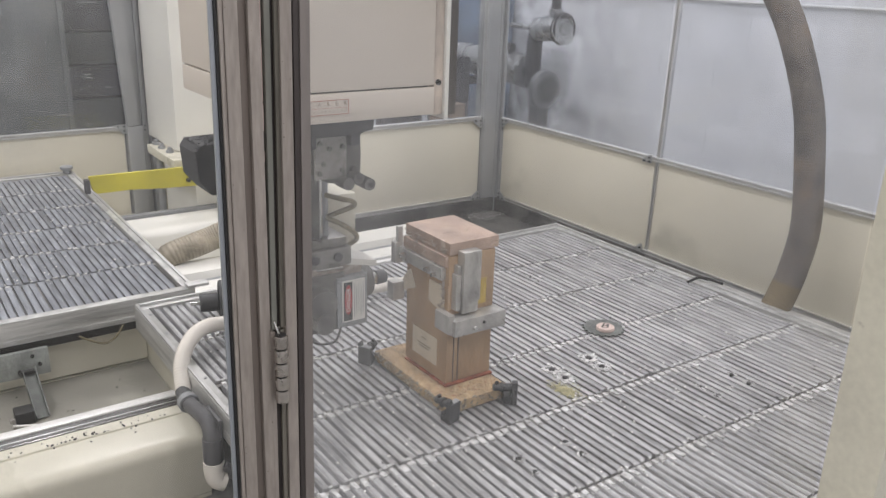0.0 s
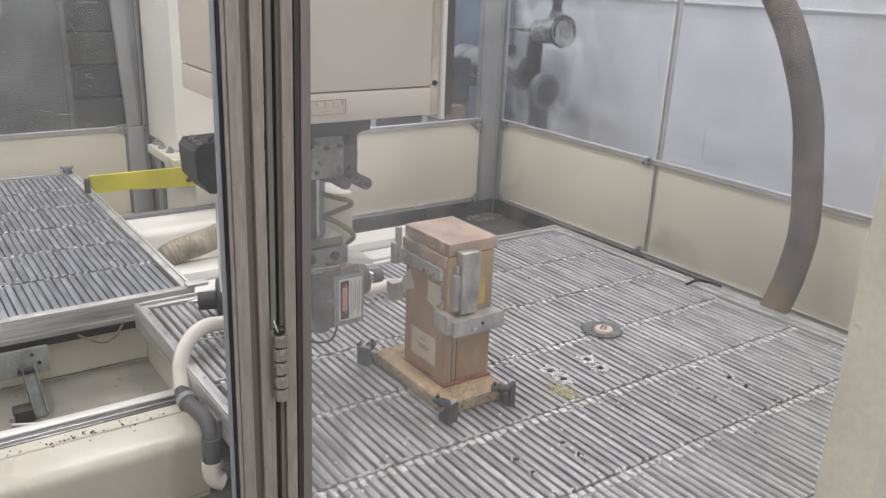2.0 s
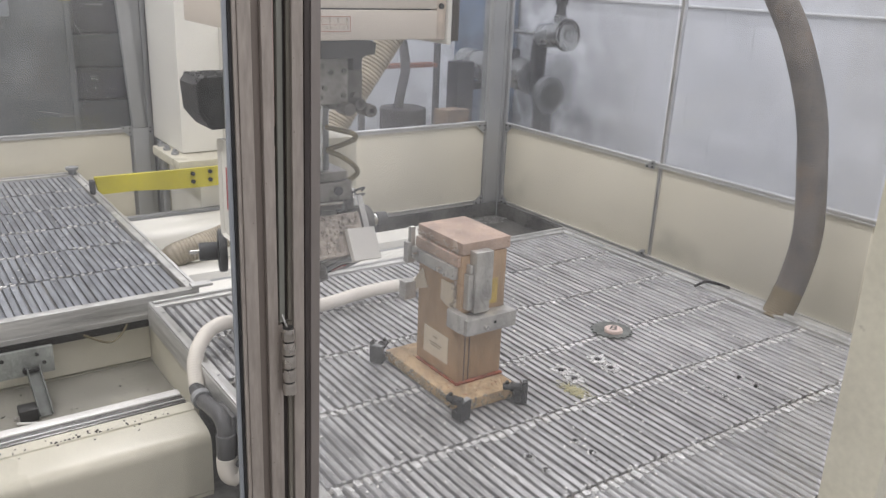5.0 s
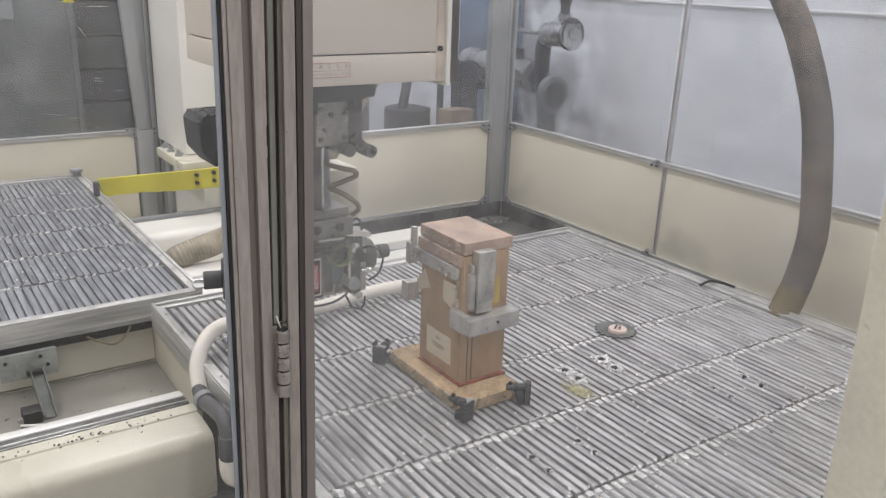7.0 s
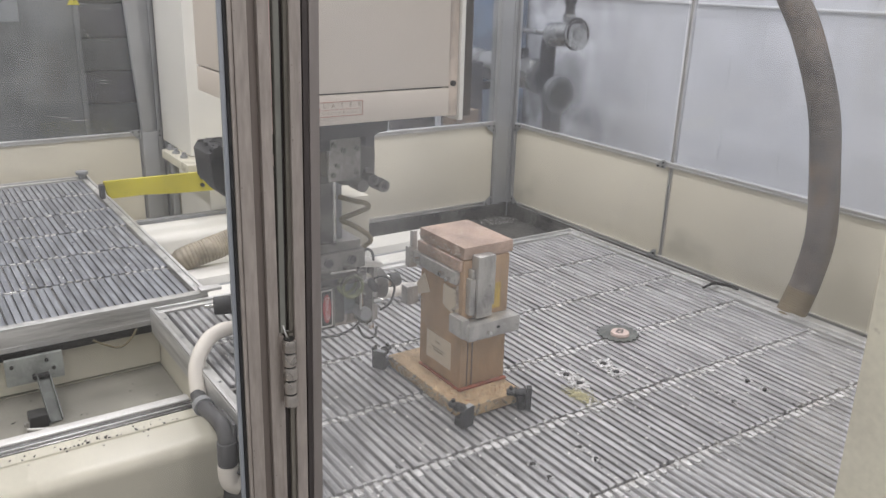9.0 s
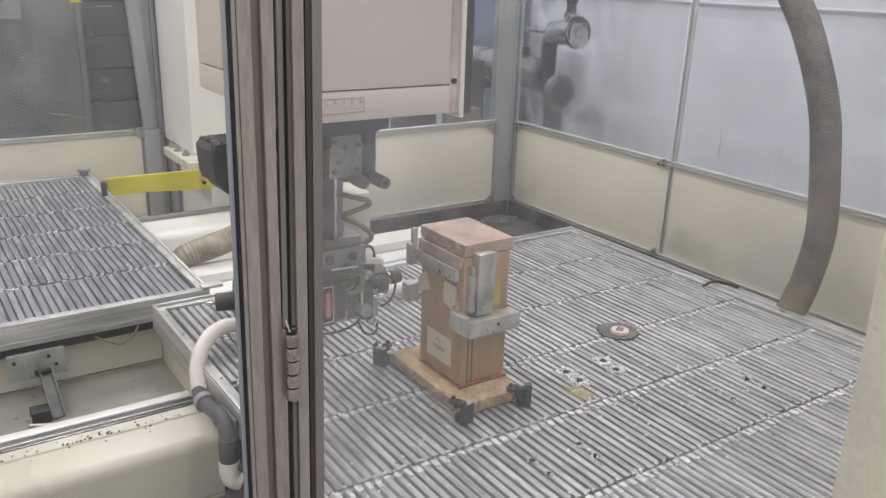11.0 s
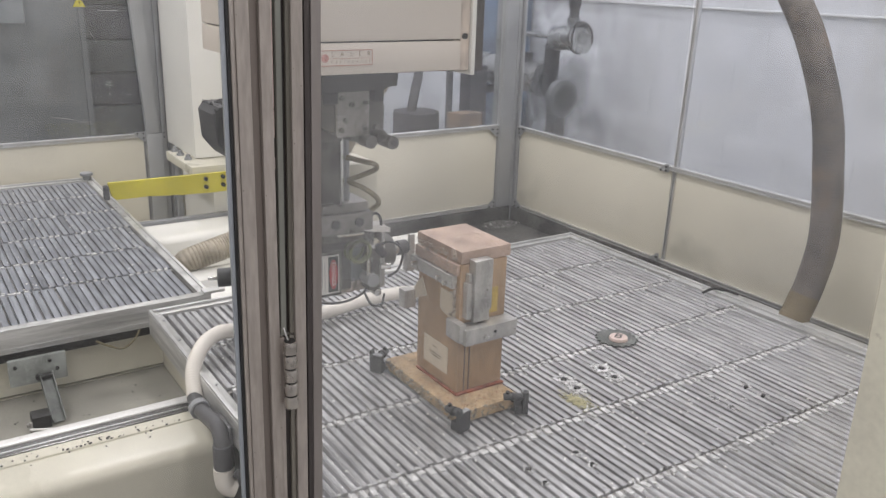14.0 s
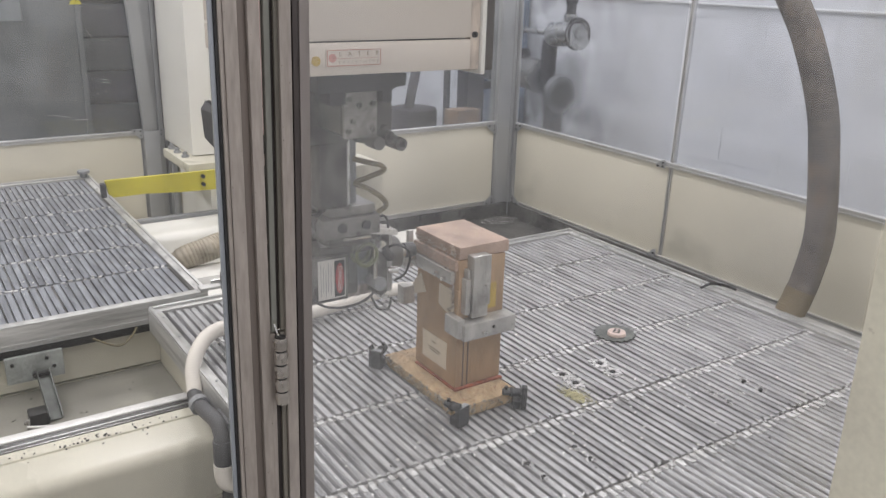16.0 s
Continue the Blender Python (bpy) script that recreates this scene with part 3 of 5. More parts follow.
def enclosure_left():
    th = thing("enclosure_wall", "machine guard wall with cream panel and dark window beside the pallet", "machine guard", "machine guard walls")
    Y = 4.45
    rail(th, "x", -0.9, 1.11, Y, 0.776)
    part("panel", box(-0.9, 1.10, Y - 0.004, Y + 0.012, 0.30, 0.780, bevel=0.002), CREAM, th)
    pn = part("window_pane", box(-0.9, 1.10, Y - 0.002, Y + 0.003, 0.797, ENCL_TOP), PANE, th, "dusty clear plastic window")
    pn.visible_shadow = False
    sg = part("warning_sign", bm_prism(bmesh.new(), [(0.822, 1.430), (0.880, 1.430), (0.851, 1.480)], "y", Y - 0.0045, Y - 0.003), YELLOW, th, "yellow warning triangle sticker")
    part("bolt_mark", bm_prism(bmesh.new(), [(0.848, 1.437), (0.854, 1.448), (0.849, 1.450), (0.856, 1.464), (0.853, 1.452), (0.858, 1.450)], "y", Y - 0.0056, Y - 0.0047), BLACK, sg)
    rnd = random.Random(77)
    bm = bmesh.new()
    for i in range(60):
        s = rnd.uniform(0.0008, 0.0022)
        bm_box(bm, -s, s, -0.0006, 0.0006, -s, s, m=pose(rnd.uniform(0.5, 1.08), Y - 0.003, 0.81 + abs(rnd.gauss(0, 0.16)), 0, rnd.uniform(0, 90), 0))
    for x, z, w, a in ((0.98, 1.412, 0.045, 0), (0.95, 1.067, 0.016, 3), (0.955, 1.052, 0.02, 10), (1.045, 1.0, 0.016, 2), (0.72, 0.90, 0.05, 10), (0.82, 0.875, 0.03, 4), (0.90, 1.29, 0.03, 60)):
        bm_box(bm, -w, w, -0.0005, 0.0005, -0.0008, 0.0008, m=pose(x, Y - 0.003, z, 0, a, 0))
    tagged(part("specks", bm, ALU, th, "pale specks and scratches on the window", 0), kind="stuff")
    bm = bmesh.new()
    bm_box(bm, 1.108, 1.185, Y - 0.05, Y + 0.03, 0.25, 0.80, bevel=0.003)
    bm_box(bm, 1.190, 1.215, Y - 0.03, Y + 0.03, 0.25, ENCL_TOP, bevel=0.003)
    bm_box(bm, 1.130, 1.189, Y - 0.02, Y + 0.03, 0.80, ENCL_TOP, bevel=0.002)
    part("post", bm, ALU_DULL, th)
    bm = bmesh.new()
    bm_box(bm, 1.108, 1.172, Y - 0.05, Y - 0.021, 0.802, ENCL_TOP, bevel=0.003)
    bm_box(bm, 1.110, 1.123, Y - 0.056, Y - 0.05, 0.802, ENCL_TOP, bevel=0.001)
    for v in bm.verts:
        v.co.x -= 0.055 * (v.co.z - 0.80)
    part("post", bm, ALU_DULL, th, "slightly leaning aluminium frame post")
    part("post", box(1.220, 1.256, Y - 0.06, Y + 0.0, 0.25, ENCL_TOP, bevel=0.003), GREY, th)
    gusset(th, 1.108, Y - 0.016, 0.808, "x", -1, -1)
    gusset(th, 1.188, Y - 0.03, 0.808, "x", 0.9, -1)
    part("end_panel", box(1.26, 1.56, Y - 0.01, Y + 0.01, 0.25, ENCL_TOP), CREAM, th)
    rail(th, "x", -0.9, 1.5, Y, ENCL_TOP)
    part("side_panel", box(-0.92, -0.905, 0.76, Y, 0.2, ENCL_TOP), CREAM, th)


enclosure_right()
enclosure_back()
enclosure_left()


# ---------------------------------------------------------------- front of the machine
def front_frame():
    th = thing("window_frame", "taupe metal hinged door frame with black gaskets and a steel hinge", "door frame")
    Y0 = 0.70
    z0, z1, zm = 0.59, 2.3, 1.38

    def strip(name, a, b, front, back, material, lab="", lo=z0, hi=z1, lean=0.005):
        """An upright strip between two x in millimetres at mid height, leaning a little as the doors hang."""
        bm = bmesh.new()
        bm_box(bm, a / 1000, b / 1000, Y0 - front, Y0 + back, lo, hi, bevel=0.0008)
        for v in bm.verts:
            v.co.x += lean * (v.co.z - zm)
        return part(name, bm, material, th, lab)
    strip("glazing_bead", 249.0, 253.4, -0.003, 0.006, BEAD_PALE)
    strip("gasket", 253.4, 256.3, -0.001, 0.006, BLACK, "black rubber gasket")
    strip("stile_edge", 256.3, 260.3, 0.0005, 0.010, POST)
    strip("stile", 260.5, 273, 0.002, 0.010, POST)
    # recess coloured a darker taupe than the stile, shade put into its colour
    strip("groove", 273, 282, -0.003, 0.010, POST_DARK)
    strip("stile", 282, 292.6, 0.002, 0.010, POST)
    # black strip paints the gap's dark, pale bits the bright outside seen through it
    strip("door_gap", 292.6, 295.4, -0.008, 0.012, BLACK, "", 1.31, z1, 0.010)
    for a, b in ((1.5265, 2.3), (1.500, 1.5255), (1.471, 1.482), (1.395, 1.40), (1.37, 1.378), (1.345, 1.349), (1.33, 1.332), (1.312, 1.32)):
        strip("gap_light", 292.9, 295.2, -0.004, 0.0078, PINK, "pale strip painted for the bright outside seen through the door gap", a, b, 0.010)
    strip("weather_strip", 295.4, 301, 0.0, 0.010, SEAL_GREY, "", 1.305, z1, 0.013)
    strip("gasket", 301, 305, -0.004, 0.010, SEAL_BROWN, "black rubber gasket", 1.305, z1, 0.013)
    strip("seal_lip", 305, 309.6, -0.001, 0.010, OLIVE, "", 1.305, z1, 0.013)
    strip("stile_lip", 292.8, 298.4, 0.0005, 0.010, POST, "", z0, 1.303, 0.012)
    strip("gasket", 298.4, 304.4, -0.004, 0.010, SEAL_BROWN, "black rubber gasket", z0, 1.303, 0.012)
    strip("seal_lip", 304.4, 309.2, -0.001, 0.010, OLIVE, "", z0, 1.303, 0.012)
    strip("stile", 309.6, 321, 0.002, 0.010, POST, "", z0, z1, 0.011)
    strip("gasket", 321, 323.4, -0.003, 0.006, BLACK, "black rubber gasket", z0, z1, 0.011)
    strip("gasket_lip", 323.4, 329.2, -0.001, 0.006, SEAL_LIP, "dark brown rubber lip", z0, z1, 0.011)
    strip("glazing_bead", 329.2, 339.2, 0.0, 0.006, BEAD, "", z0, z1, 0.013)
    rnd = random.Random(27)
    for lo_x, hi_x in ((0.261, 0.2725), (0.2825, 0.292), (0.3105, 0.3205)):
        bm = bmesh.new()
        for i in range(9):
            z, w = rnd.uniform(1.08, 1.66), rnd.uniform(0.0002, 0.0005)
            lean = (0.011 if lo_x > 0.3 else 0.005) * (z - zm)
            bm_box(bm, -w, w, -0.0003, 0.0002, -w * rnd.uniform(0.6, 2.5), w, m=pose(rnd.choice((lo_x + 0.0008, hi_x - 0.0008, rnd.uniform(lo_x, hi_x))) + lean, Y0 - 0.002, z))
        part("paint_chips", bm, POST_DARK, th, "small dark chips in the paint", 0)
    # hinge
    hx, hy = 0.2993, Y0 - 0.009
    # pin coloured black to paint the shade in the gaps between knuckles
    hg = part("hinge", cyl((hx, hy, 1.231), (hx, hy, 1.303), 0.0056, seg=12), BLACK, th, "steel butt hinge with five knuckles")
    for i in range(5):
        a = 1.230 + i * 0.0148
        part("knuckle", cyl((hx, hy, a), (hx, hy, a + 0.0130), 0.0069, seg=18, bevel=0.001), HINGE, hg)
    part("wire_clip", tube([(hx - 0.006, hy, 1.318), (hx - 0.004, hy - 0.003, 1.308), (hx, hy, 1.30)], 0.001, n=8, seg=6), CHROME, hg)
    for x0, x1, nm in ((-0.9, 0.2496, "a"), (0.3385, 1.405, "b")):
        pn = part("window_pane", box(x0, x1, Y0 + 0.004, Y0 + 0.008, z0, z1), LEFTPANE if nm == "a" else FRONTPANE, th, "smudged clear window pane")
        pn.visible_shadow = False
    return th


front_frame()
sill = thing("lower_front", "cream painted lower front panel of the machine", "machine panel")
part("panel", box(-0.95, 1.405, 0.66, 0.72, 0.1, 0.585, bevel=0.004), CREAM, sill)
part("kick_plate", box(-0.95, 1.405, 0.68, 0.72, 0.0, 0.1), GREY, sill)
slab = thing("door_jamb", "cream painted door jamb with small dark chips", "door jamb")
part("jamb", box(1.412, 1.95, 0.60, 0.705, 0.0, 2.3, bevel=0.004), CREAM_BASE, slab)
head = thing("front_header", "cream painted header over the front windows", "machine panel")
part("panel", box(-0.95, 1.95, 0.66, 0.74, 2.302, 2.42, bevel=0.004), CREAM_BASE, head)


# ---------------------------------------------------------------- machine base
def base_front():
    th = thing("base_casting", "cream enamelled machine base beam with metal cap strip and dark specks", "machine base")
    pts = [(1.930, 0.265), (1.930, 0.408), (1.933, 0.424), (1.941, 0.434), (1.954, 0.440), (1.972, 0.443), (2.056, 0.4475), (2.059, 0.4455), (2.063, 0.4455), (2.065, 0.450), (2.105, 0.4525), (2.105, 0.265)]
    part("beam", bm_prism(bmesh.new(), pts, "x", -0.9, 0.62), CREAM_BASE, th)
    part("skirt", box(-0.9, 0.62, 1.932, 2.085, 0.15, 0.261, bevel=0.002), CREAM_BASE, th)
    part("cap_strip", box(-0.9, 0.612, 2.1055, 2.119, 0.40, 0.456, bevel=0.003), DARK_STRIP, th, "dark grey rubber strip")
    part("cap_ridge", box(-0.9, 0.612, 2.1195, 2.125, 0.40, 0.459, bevel=0.002), ALU, th)
    part("cap_strip", box(-0.9, 0.612, 2.1255, 2.154, 0.40, 0.455, bevel=0.004), DARK_STRIP, th, "dark grey rubber strip")
    part("cap_strip", box(-0.9, 0.612, 2.1545, 2.189, 0.40, 0.458, bevel=0.004), BRIGHT, th, "bright metal cap strip")
    part("inner_wall", box(-0.9, 0.655, 2.615, 2.635, 0.369, 0.54), CREAM_BASE, th)
    part("inner_wall", box(-0.9, 0.655, 2.62, 2.64, 0.252, 0.360), CREAM_BASE, th)
    part("end_wall", box(0.657, 0.672, 2.19, 2.64, 0.252, 0.522), CREAM_BASE, th)
    part("inner_floor", box(-0.9, 0.655, 2.19, 2.618, 0.252, 0.358), SHADED_FLOOR, th)
    rnd = random.Random(11)
    bm = bmesh.new()
    for i in range(54):
        x = rnd.gauss(0.36, 0.14)
        y = 2.066 + abs(rnd.gauss(0, 0.012)) - (0.05 * rnd.random() if rnd.random() < 0.3 else 0)
        z = 0.4515 if y > 2.065 else 0.4425 + (y - 1.972) / 0.084 * 0.0045
        s = rnd.uniform(0.0009, 0.0027)
        if 0.05 < x < 0.6:
            bm_box(bm, -s, s, -s * 0.8, s * 0.8, z - 0.001, z + s * 0.8, m=Matrix.Translation((x, y, 0)) @ pose(0, 0, 0, 0, 0, rnd.uniform(0, 180)))
    for i in range(30):
        x, y, s = rnd.uniform(0.08, 0.6), rnd.uniform(2.2, 2.6), rnd.uniform(0.001, 0.003)
        bm_box(bm, -s, s, -s * 0.7, s * 0.7, 0.3575, 0.358 + s * 0.7, m=Matrix.Translation((x, y, 0)) @ pose(0, 0, 0, 0, 0, rnd.uniform(0, 180)))
    tagged(part("metal_chips", bm, BLACK), "scatter of small dark metal chips on the base", "metal chips", "", "stuff")
    # bracket under the pallet
    bk = thing("support_bracket", "grey steel bracket with bolts and arm under the pallet", "bracket")
    pl = part("plate", box(0.187, 0.346, 2.53, 2.545, 0.434, 0.518, bevel=0.002), GALV, bk, "galvanised plate")
    for bx, bz in ((0.205, 0.497), (0.300, 0.500), (0.318, 0.470)):
        part("bolt", cyl((bx, 2.524, bz), (bx, 2.53, bz), 0.006, seg=6), BLACK, pl)
    m = Matrix.Translation((0.282, 2.512, 0.463)) @ (Vector((0.288, 2.385, 0.362)) - Vector((0.282, 2.512, 0.463))).to_track_quat("Z", "X").to_matrix().to_4x4()
    bm = bmesh.new()
    bm_box(bm, -0.003, 0.0, -0.017, 0.017, 0.0, 0.158, m=m)
    bm_box(bm, -0.003, 0.020, -0.0185, -0.0155, 0.0, 0.158, m=m)
    bm_box(bm, -0.003, 0.020, 0.0155, 0.0185, 0.0, 0.158, m=m)
    arm = part("arm", bm, ARM_GREY, bk, "dark galvanised channel arm")
    part("bolt", cyl((0.262, 2.500, 0.462), (0.262, 2.514, 0.462), 0.009, seg=6), BLACK, arm)
    part("shackle", box(0.262, 0.304, 2.494, 2.512, 0.458, 0.470, bevel=0.002), BLACK, arm)
    ft = part("foot", box(0.218, 0.268, 2.378, 2.43, 0.359, 0.398, bevel=0.004), BLACK, bk)
    part("pin", cyl((0.208, 2.367, 0.372), (0.296, 2.335, 0.366), 0.0035, seg=8), BRIGHT, ft)
    part("pin", cyl((0.212, 2.37, 0.359), (0.212, 2.37, 0.392), 0.004, seg=8), PLATE_GREY, ft)
    part("thumb_screw", cyl((0.203, 2.385, 0.378), (0.218, 2.385, 0.378), 0.007, seg=8), PLATE_GREY, ft)
    solo("loose_wire", tube([(0.44, 2.555, 0.520), (0.475, 2.55, 0.498), (0.515, 2.55, 0.480), (0.55, 2.555, 0.495), (0.575, 2.56, 0.527)], 0.0035, n=24, seg=8), AMBER_TUBE, "thin yellowish wire hanging under the pallet", "wire")


def base_back():
    th = thing("machine_bed", "white painted machine bed with guide rails behind the table", "machine base")
    pts = [(2.53, 0.25), (2.53, 0.47), (2.56, 0.478), (2.90, 0.485), (2.915, 0.462), (2.955, 0.462), (2.965, 0.50), (3.09, 0.505), (3.115, 0.48), (3.115, 0.25)]
    part("bed", bm_prism(bmesh.new(), pts, "x", 0.83, 2.10), WHITE, th)
    part("guide_rail", box(0.83, 2.10, 2.918, 2.952, 0.463, 0.474, bevel=0.002), GREY, th)
    pts = [(3.55, 0.25), (3.55, 0.465), (3.556, 0.482), (3.57, 0.494), (3.59, 0.5), (3.76, 0.5), (3.76, 0.25)]
    part("rear_bed", bm_prism(bmesh.new(), pts, "x", 0.4, 1.55), WHITE, th)
    part("guide_rail", box(0.4, 1.55, 3.765, 3.80, 0.30, 0.515, bevel=0.003), GREY, th)
    part("filler", box(0.4, 1.55, 3.12, 3.545, 0.25, 0.30), CREAM_BASE, th)
    part("filler", box(0.4, 1.55, 3.805, 4.43, 0.25, 0.33), CREAM_BASE, th)


def machine_column():
    th = thing("machine_column", "white painted machine column with bolted flange foot", "machine column")
    part("column", box(1.20, 1.545, 3.90, 4.36, 0.76, 2.3, bevel=0.006), WHITE, th)
    part("side_face", box(1.40, 1.545, 3.70, 3.895, 0.64, 2.3, bevel=0.006), WHITE, th)
    fl = part("flange", box(1.13, 1.40, 3.74, 4.15, 0.715, 0.757, bevel=0.004), CREAM_BASE, th)
    for bx, by in ((1.166, 4.12), (1.163, 4.02), (1.167, 3.91)):
        part("bolt", cyl((bx, by, 0.757), (bx, by, 0.768), 0.018, seg=16), GREY, fl)
        part("bolt_head", cyl((bx, by, 0.768), (bx, by, 0.782), 0.011, seg=6), GREY, fl)
    part("pedestal", box(1.25, 1.545, 3.82, 4.3, 0.33, 0.714, bevel=0.006), WHITE, th)
    part("stud", cyl((1.165, 4.08, 0.345), (1.165, 4.08, 0.714), 0.017, seg=12), GREY, th)
    part("stud_foot", box(1.125, 1.21, 4.04, 4.12, 0.331, 0.36, bevel=0.004), WHITE, th)
    bm = bmesh.new()
    for i in range(2):
        for j in range(2):
            bm_cyl(bm, (1.43 + i * 0.06, 3.696, 0.95 + j * 0.03), (1.43 + i * 0.06, 3.70, 0.95 + j * 0.03), 0.005, seg=8)
    part("screw", bm, GREY, th)
    yb = thing("yellow_bar", "yellow painted steel stop bar bolted to the machine column", "bar")
    bar = part("bar", bm_prism(bmesh.new(), [(0.775, 0.664), (0.757, 0.68), (0.746, 0.741), (1.147, 0.738), (1.38, 0.738), (1.38, 0.650), (1.20, 0.648), (1.06, 0.653), (0.92, 0.664)], "y", 3.67, 3.69), YELLOW, yb)
    for bx, bz in ((1.168, 0.717), (1.248, 0.72), (1.168, 0.680), (1.248, 0.682)):
        part("bolt", cyl((bx, 3.655, bz), (bx, 3.67, bz), 0.010, seg=6), CLAMP_BLACK, bar)
    part("bracket", box(0.728, 0.748, 3.665, 3.70, 0.668, 0.728, bevel=0.003), PVC_GREY, yb)


base_front()
base_back()
machine_column()
solo("tan_hose", tube([(0.872, 3.12, 0.50), (0.90, 3.105, 0.538), (0.983, 3.1, 0.561), (1.089, 3.1, 0.588), (1.24, 3.02, 0.68), (1.33, 2.86, 0.84), (1.375, 2.75, 0.999), (1.431, 2.75, 1.093), (1.526, 2.75, 1.224), (1.646, 2.75, 1.386), (1.76, 2.76, 1.54), (1.9, 2.8, 1.75), (2.0, 2.85, 2.1)], 0.047, rib=0.003, pitch=0.013, seg=18), TAN_HOSE, "tan corrugated extraction hose rising behind the ram", "hose")


# ---------------------------------------------------------------- slatted tables
PITCH, ROW = 0.024, 0.29


def slat_mesh(length, w, material, h):
    pts = [(-w, -h), (-w, -0.0012), (-w + 0.0010, 0.0), (-w + 0.0022, -0.0002), (-w + 0.0036, -0.0014), (w - 0.0036, -0.0014), (w - 0.0022, -0.0002), (w - 0.0010, 0.0), (w, -0.0012), (w, -h)]
    return mesh_of("slat", bm_prism(bmesh.new(), pts, "y", -length / 2, length / 2), material, 22)


def slat_table(name, label, x0, x1, y0, y1, top, near, half, density, material, depth, gap_backing):
    """A welded frame filled with rows of narrow steel slats on cross bars."""
    th = thing(name, label, "slatted table")
    b = 0.034
    for nm, a in (("border", (x0, x1, y1 - b, y1)), ("border", (x0, x1, y0, y0 + b)), ("border", (x0, x0 + b, y0 + b, y1 - b)), ("border", (x1 - b, x1, y0 + b, y1 - b))):
        bm = bmesh.new()
        bm_box(bm, *a, top - 0.072, top + 0.004, bevel=0.002)
        part(nm, bm, ALU_EDGE, th, "dull aluminium frame bar")
    part("rim", box(x0 + 0.002, x0 + 0.012, y0, y1, top + 0.0045, top + 0.012, bevel=0.001), ALU, th)
    part("rim", box(x1 - 0.012, x1 - 0.002, y0, y1, top + 0.0045, top + 0.012, bevel=0.001), ALU, th)
    part("rim", box(x0 + 0.014, x1 - 0.014, y1 - 0.012, y1 - 0.002, top + 0.0045, top + 0.012, bevel=0.001), ALU, th)
    # dark strips paint the shaded groove between border and slats
    for fx in (x0 + b + 0.003, x1 - b - 0.009):
        part("groove_shade", box(fx, fx + 0.006, y0 + b, y1 - b, top - 0.04, top - 0.010), DARK_STRIP, th)
    for k in range(11):
        fy = y0 + 0.08 + k * 0.16
        for fx in (x0 + 0.024, x1 - 0.024):
            part("screw", cyl((fx, fy, top + 0.0042), (fx, fy, top + 0.006), 0.004, seg=8), GREY, th)
    # added sheet whose tone sets the shade seen between the slats
    part("gap_backing", box(x0 + b, x1 - b, y0 + b, y1 - b, top - 0.06, top - depth - 0.003), gap_backing, th)
    rnd = random.Random(3)
    nrow = round((y1 - y0 - 2 * b) / ROW)
    row = (y1 - y0 - 2 * b) / nrow
    for k in range(1, nrow):
        yk = y0 + b + k * row
        bar = part("cross_bar", box(x0 + b, x1 - b, yk - 0.007, yk + 0.007, top - 0.048, top - 0.009), PLATE_GREY, th)
    sm = [slat_mesh(row - 0.014 - 0.003 * k, half, material, depth) for k in range(3)]
    rest = bmesh.new()
    count = int((x1 - x0 - 2 * b) / PITCH)
    for k in range(nrow):
        yk = y0 + b + (k + 0.5) * row
        shift = (0.0, 0.45, 0.1, 0.6, 0.25, 0.5)[k % 6] * PITCH
        for i in range(count):
            x = x0 + b + 0.012 + shift * 0.9 + i * PITCH
            if x > x1 - b - 0.006:
                continue
            me = sm[rnd.randrange(3)]
            m = pose(x + rnd.uniform(-0.0012, 0.0012), yk + rnd.uniform(-0.003, 0.003), top + rnd.uniform(-0.0014, 0.0004), 0, rnd.uniform(-3, 3), rnd.uniform(-0.15, 0.15))
            if near(x, yk):
                ob = new("slat", me)
                ob.parent = th
                ob.matrix_basis = m
            else:
                n0 = len(rest.verts)
                rest.from_mesh(me)
                rest.verts.ensure_lookup_table()
                for v in rest.verts[n0:]:
                    v.co = m @ v.co
    if len(rest.verts):
        tagged(part("slats", rest, material, th, "", 50), kind="stuff")
    else:
        rest.free()
    # bright worn slat tips, partly painted glints of lit ends, and spatter along the seams
    for k in range(1, nrow):
        yk = y0 + b + k * row
        bm = bmesh.new()
        keep = density(yk)
        shift = (0.0, 0.45, 0.1, 0.6, 0.25, 0.5)[(k - 1) % 6] * PITCH
        for i in range(count):
            x = x0 + b + 0.012 + shift * 0.9 + i * PITCH
            if x > x1 - b - 0.006:
                continue
            if rnd.random() < 0.4 + keep:
                ln = rnd.uniform(0.35, 1.0) * (0.010 + 0.020 * keep)
                wd = half * rnd.uniform(0.55, 1.02)
                bm_box(bm, -wd, wd, -ln, 0.001, -0.006, rnd.uniform(0.0002, 0.0016), m=pose(x, yk - 0.004, top, rnd.uniform(-5, 2), rnd.uniform(-6, 6), rnd.uniform(-9, 9)))
            if rnd.random() < 0.6:
                ln = rnd.uniform(0.3, 1.0) * 0.008
                bm_box(bm, -half * 0.6, half * rnd.uniform(0.2, 0.9), 0, ln, -0.006, rnd.uniform(-0.001, 0.001), m=pose(x + 0.004, yk + 0.006, top, rnd.uniform(-2, 5), rnd.uniform(-6, 6), rnd.uniform(-9, 9)))
            for j in range(2):
                if rnd.random() < keep * 0.6:
                    c = rnd.uniform(0.0008, 0.0026)
                    bm_box(bm, -c, c, -c * 2, c * 2, -0.010, rnd.uniform(-0.003, 0.001), m=pose(x + rnd.uniform(-0.012, 0.012), yk + rnd.uniform(-0.02, 0.006), top, rnd.uniform(-15, 15), rnd.uniform(-15, 15), rnd.uniform(-40, 40)))
        tagged(part("spatter", bm, SCRAP, th, "bright weld spatter and painted glints along the slat ends"), kind="stuff")
    # fine loose chips on the slats
    bm = bmesh.new()
